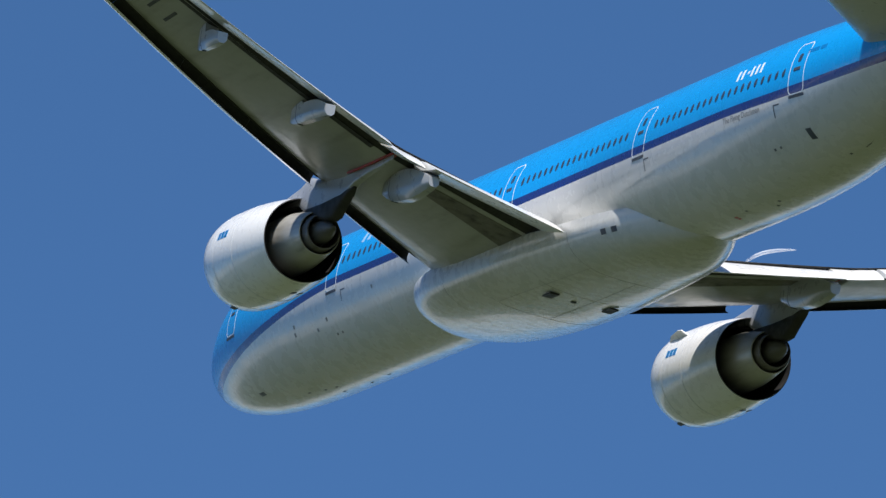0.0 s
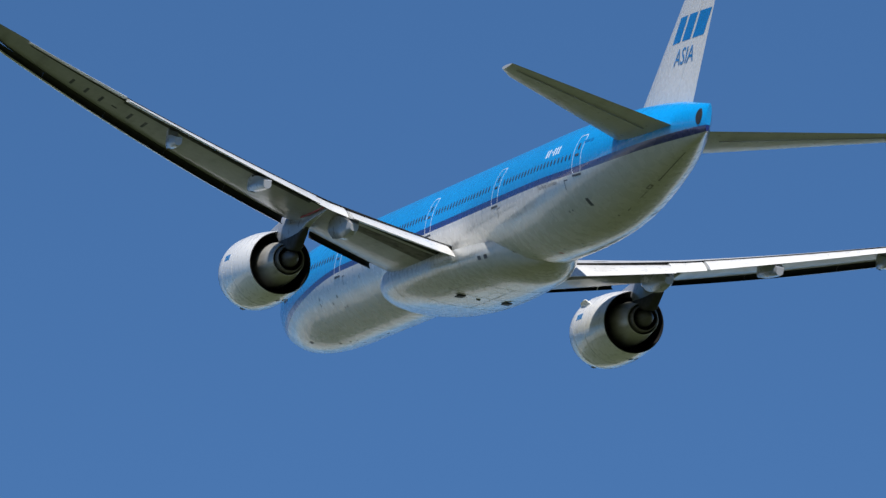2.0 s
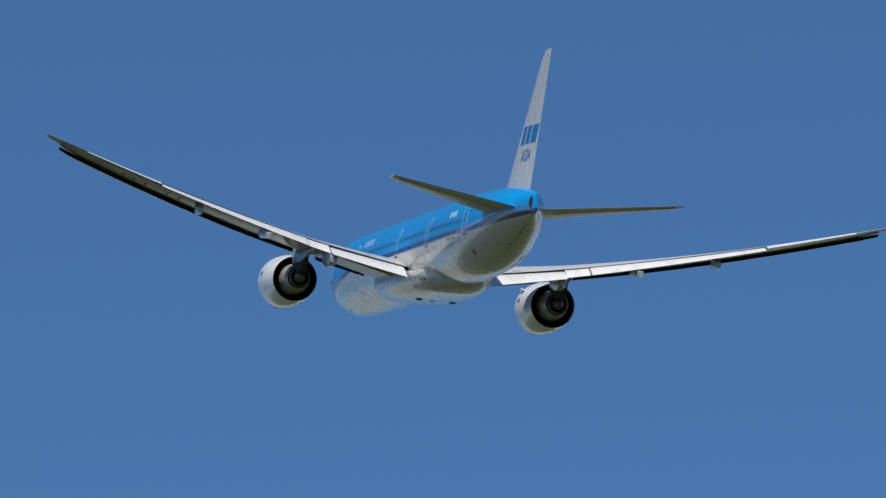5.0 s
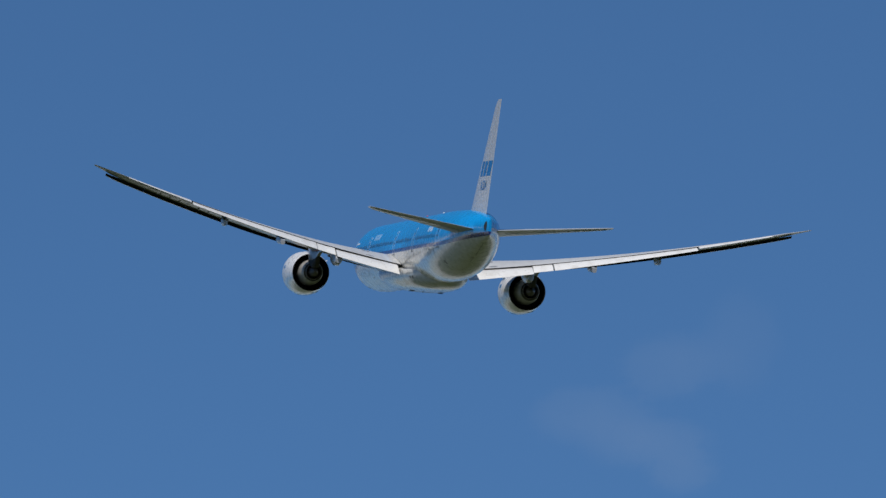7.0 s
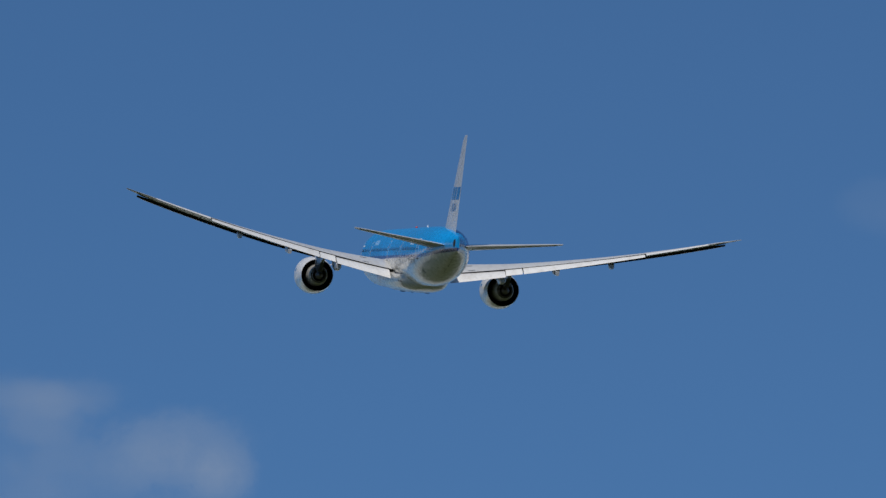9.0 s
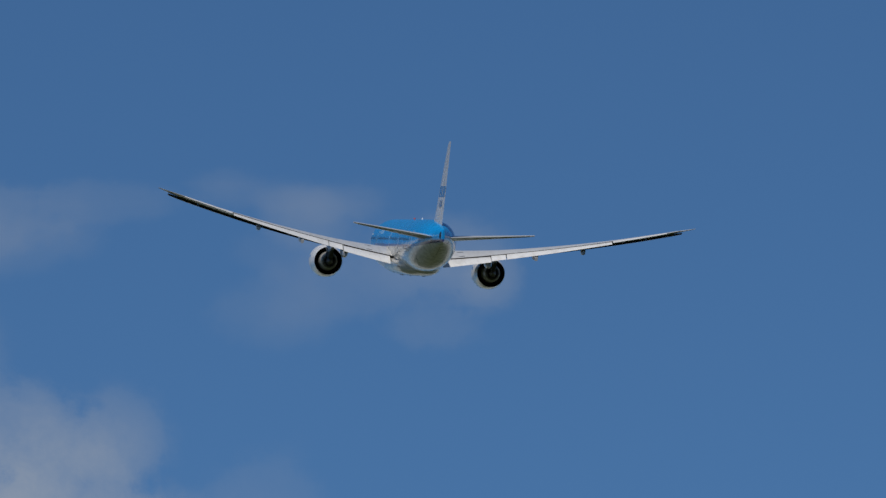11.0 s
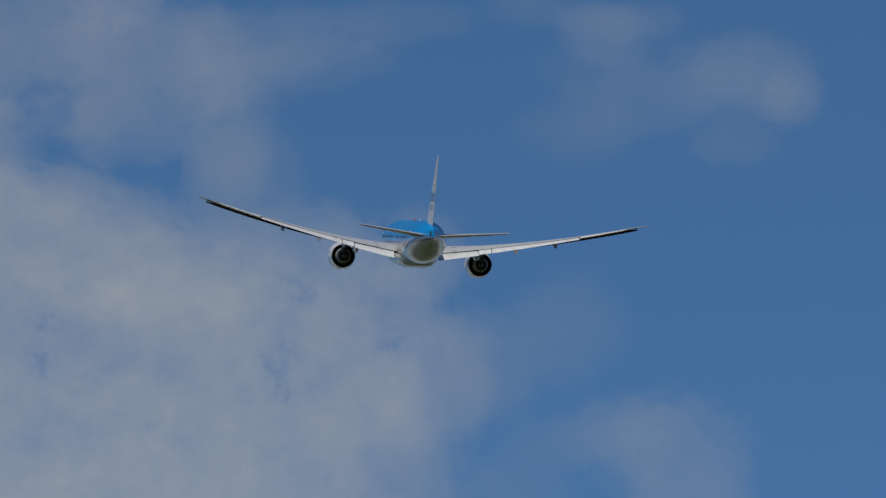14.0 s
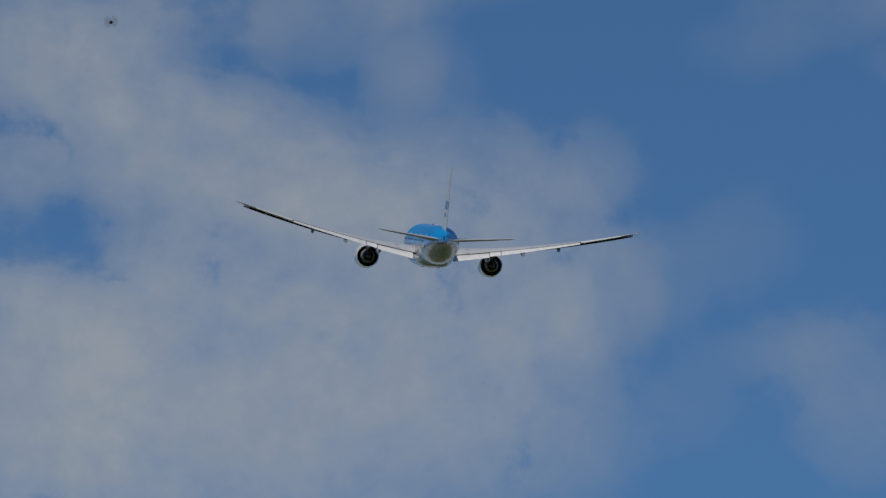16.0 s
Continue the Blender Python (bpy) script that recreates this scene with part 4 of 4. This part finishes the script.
build_cloud("torn grey shreds of cloud between larger clouds", [(2.63, 11.30, 0.28, 0.25, 0.17), (2.73, 12.04, 0.54, 0.19, 0.26), (3.49, 12.13, 0.41, 0.12, 0.14), (4.36, 10.44, 0.28, 0.31, 0.16), (3.92, 10.23, 0.28, 0.28, 0.22)])
build_cloud("low grey cloud fragment with soft edges", [(4.96, 9.76, 0.41, 0.28, 0.33), (4.65, 9.88, 0.28, 0.19, 0.22), (5.03, 9.39, 0.34, 0.25, 0.26), (4.27, 9.79, 0.25, 0.15, 0.12), (4.02, 9.51, 0.34, 0.19, 0.14), (4.56, 11.56, 0.19, 0.12, 0.07)])
# Added left of the view; its glow gives the port side pale reflections.
build_cloud("broad grey cumulus bank added beyond the view for pale reflections", [(-1.8, 10.2, 1.6, 1.5, 0.6), (-4.2, 10.6, 2.0, 1.7, 0.66), (-7.0, 11.0, 2.2, 1.8, 0.6), (-11.0, 11.0, 2.6, 2.0, 0.5)])


# ---------------------------------------------------------------- vapour over the wings
def vapour_material():
    m = Mat("condensed_vapour", 1.0)
    m.color((0.85, 0.87, 0.9))
    m.put(m.b.inputs["Alpha"], m.ramp(m.noise(1.2, 4, (1, 0.5, 1)), 0.3, 0.75, 0.2, 0.5))
    return m.m


VAPOUR = vapour_material()


def build_vapour(side):
    """The short curl of vapour that the engine's strake sheds over the wing in the steep climb."""
    bm = bmesh.new()
    rings = []
    for s, z, r in ((33.6, -0.25, 0.05), (34.3, 0.12, 0.09), (34.9, 0.3, 0.12), (35.5, 0.37, 0.14), (36.2, 0.36, 0.15), (36.9, 0.3, 0.15), (37.6, 0.21, 0.13), (38.3, 0.1, 0.1), (38.9, 0.0, 0.07), (39.4, -0.1, 0.02)):
        rings.append([(side * (7.7 + 0.5 * r * math.cos(math.tau * k / 12)), -s - 0.3 * r * math.sin(math.tau * k / 12), z + 0.5 * r * math.sin(math.tau * k / 12)) for k in range(12)])
    loft(bm, rings)
    return part("vapour_curl", bm, VAPOUR, airliner, "thin white curl of vapour above the wing")


vapour = build_vapour(1)


# ---------------------------------------------------------------- a fly close to the lens
def whir_material():
    """Wings beating too fast to be seen: a thin smoky film."""
    m = Mat("whirring_wing_film", 0.6)
    m.color(m.mix(m.noise(900.0, 2), (0.06, 0.055, 0.06), (0.12, 0.11, 0.11)))
    m.b.inputs["Alpha"].default_value = 0.08
    return m.m


FILM = whir_material()
CHITIN = worn("dull_brown_chitin", (0.035, 0.03, 0.03), (0.015, 0.013, 0.013), 0.6, scale=300.0)
CHITIN.node_tree.nodes["Principled BSDF"].inputs["Alpha"].default_value = 0.05


def build_fly():
    fly = new("fly")

    def egg(name, x, y, z, a, b, c, mat):
        bm = bmesh.new()
        bmesh.ops.create_uvsphere(bm, u_segments=16, v_segments=10, radius=1.0)
        for v in bm.verts:
            taper = 1.0 - 0.25 * v.co.y
            v.co = (x + a * v.co.x * taper, y + b * v.co.y, z + c * v.co.z * taper)
        return part(name, bm, mat, fly)
    mm = 0.001
    egg("thorax", 0, 0, 0, 0.9 * mm, 1.2 * mm, 0.9 * mm, CHITIN)
    egg("abdomen", 0, -1.9 * mm, -0.3 * mm, 1.0 * mm, 1.5 * mm, 0.9 * mm, CHITIN)
    egg("head", 0, 1.5 * mm, 0, 0.7 * mm, 0.5 * mm, 0.6 * mm, CHITIN)
    for sg in (-1, 1):
        egg("wing", sg * 1.5 * mm, -0.4 * mm, 0.2 * mm, 1.9 * mm, 1.3 * mm, 2.9 * mm, FILM)
        egg("hind_wing", sg * 1.7 * mm, -0.5 * mm, 0.2 * mm, 1.2 * mm, 0.9 * mm, 2.0 * mm, FILM)
    return tagged(fly, "tiny dark fly blurred in flight before the sky", "insect")


fly = build_fly()


# ---------------------------------------------------------------- the aircraft's climb
def motions():
    walk(airliner, [
        (0, pose(161.48, 373.53, 181.72, 12.301, 3.740, 0.924)),
        (0.5, pose(159.82, 413.73, 186.30, 12.282, 3.755, 0.932)),
        (1, pose(158.16, 453.98, 190.86, 12.265, 3.775, 0.945)),
        (1.5, pose(156.63, 494.31, 195.43, 12.234, 3.790, 0.964)),
        (2, pose(155.15, 534.58, 199.98, 12.175, 3.800, 0.985)),
        (2.5, pose(153.68, 574.84, 204.49, 12.081, 3.810, 1.001)),
        (3, pose(152.18, 615.17, 208.92, 11.966, 3.820, 1.011)),
        (3.5, pose(150.64, 655.60, 213.24, 11.865, 3.829, 1.014)),
        (4, pose(149.02, 696.18, 217.48, 11.823, 3.832, 1.000)),
        (4.5, pose(146.90, 737.58, 220.62, 11.868, 3.827, 0.961)),
        (5, pose(144.74, 778.90, 223.85, 11.978, 3.815, 0.905)),
        (5.5, pose(142.53, 820.29, 227.08, 12.116, 3.802, 0.840)),
        (6, pose(140.35, 861.63, 230.52, 12.263, 3.789, 0.772)),
        (6.5, pose(138.19, 903.02, 234.08, 12.405, 3.777, 0.709)),
        (7, pose(136.18, 943.49, 238.61, 12.529, 3.764, 0.657)),
        (7.5, pose(134.14, 983.89, 243.24, 12.622, 3.751, 0.619)),
        (8, pose(131.88, 1024.30, 247.70, 12.666, 3.739, 0.597)),
        (8.5, pose(129.39, 1065.29, 251.89, 12.644, 3.729, 0.596)),
        (9, pose(126.44, 1106.45, 255.54, 12.566, 3.717, 0.615)),
        (9.5, pose(123.11, 1147.76, 258.76, 12.454, 3.704, 0.651)),
        (10, pose(119.78, 1189.05, 262.51, 12.322, 3.689, 0.697)),
        (10.5, pose(116.25, 1230.32, 266.09, 12.180, 3.672, 0.749)),
        (11, pose(112.72, 1271.51, 269.84, 12.034, 3.655, 0.803)),
        (11.5, pose(109.17, 1312.60, 273.74, 11.886, 3.636, 0.857)),
        (12, pose(105.62, 1353.63, 277.78, 11.732, 3.612, 0.911)),
        (12.5, pose(102.08, 1394.80, 282.00, 11.571, 3.580, 0.965)),
        (13, pose(98.49, 1435.95, 286.22, 11.405, 3.545, 1.018)),
        (13.5, pose(94.84, 1477.07, 290.41, 11.249, 3.510, 1.072)),
        (14, pose(91.12, 1518.19, 294.53, 11.122, 3.482, 1.129)),
        (14.5, pose(87.22, 1559.01, 298.51, 11.037, 3.464, 1.191)),
        (15, pose(83.24, 1599.83, 302.40, 10.985, 3.453, 1.252)),
        (15.5, pose(79.36, 1640.60, 306.40, 10.947, 3.445, 1.303)),
        (16, pose(75.86, 1681.25, 310.83, 10.915, 3.437, 1.338)),
    ])
    walk(vapour, [(0, pose(0, 0, 0)), (1.5, pose(0, 0, 0)), (2.0, pose(0, 2.0, -1.05)), (16, pose(0, 2.0, -1.05))])
    walk(fly, [
        (0, pose(0.6, 5.0, 0.0025, 0, 0, 12)),
        (8, pose(0.6, 5.0, 0.0025, 0, 0, 12)),
        (14.6, pose(0.6, 5.0, 0.0025, 0, 0, 12)),
        (15, pose(0.2823, 4.9422, 2.4035, 0, 8, 12)),
        (15.1, pose(0.2729, 4.9302, 2.4867, 0, -6, 12)),
        (15.2, pose(0.2616, 4.9177, 2.5645, 0, 4, 12)),
        (15.3, pose(0.2506, 4.9112, 2.6039, 0, 8, 12)),
        (15.4, pose(0.2356, 4.9050, 2.6408, 0, -6, 12)),
        (15.5, pose(0.2045, 4.9007, 2.6703, 0, 4, 12)),
        (15.6, pose(0.1557, 4.8994, 2.6859, 0, 8, 12)),
        (15.7, pose(0.1324, 4.9012, 2.6803, 0, -6, 12)),
        (15.8, pose(0.1143, 4.9011, 2.6830, 0, 4, 12)),
        (15.9, pose(0.0918, 4.8996, 2.6925, 0, 8, 12)),
        (16, pose(0.0725, 4.8974, 2.7049, 0, -6, 12)),
    ])


motions()
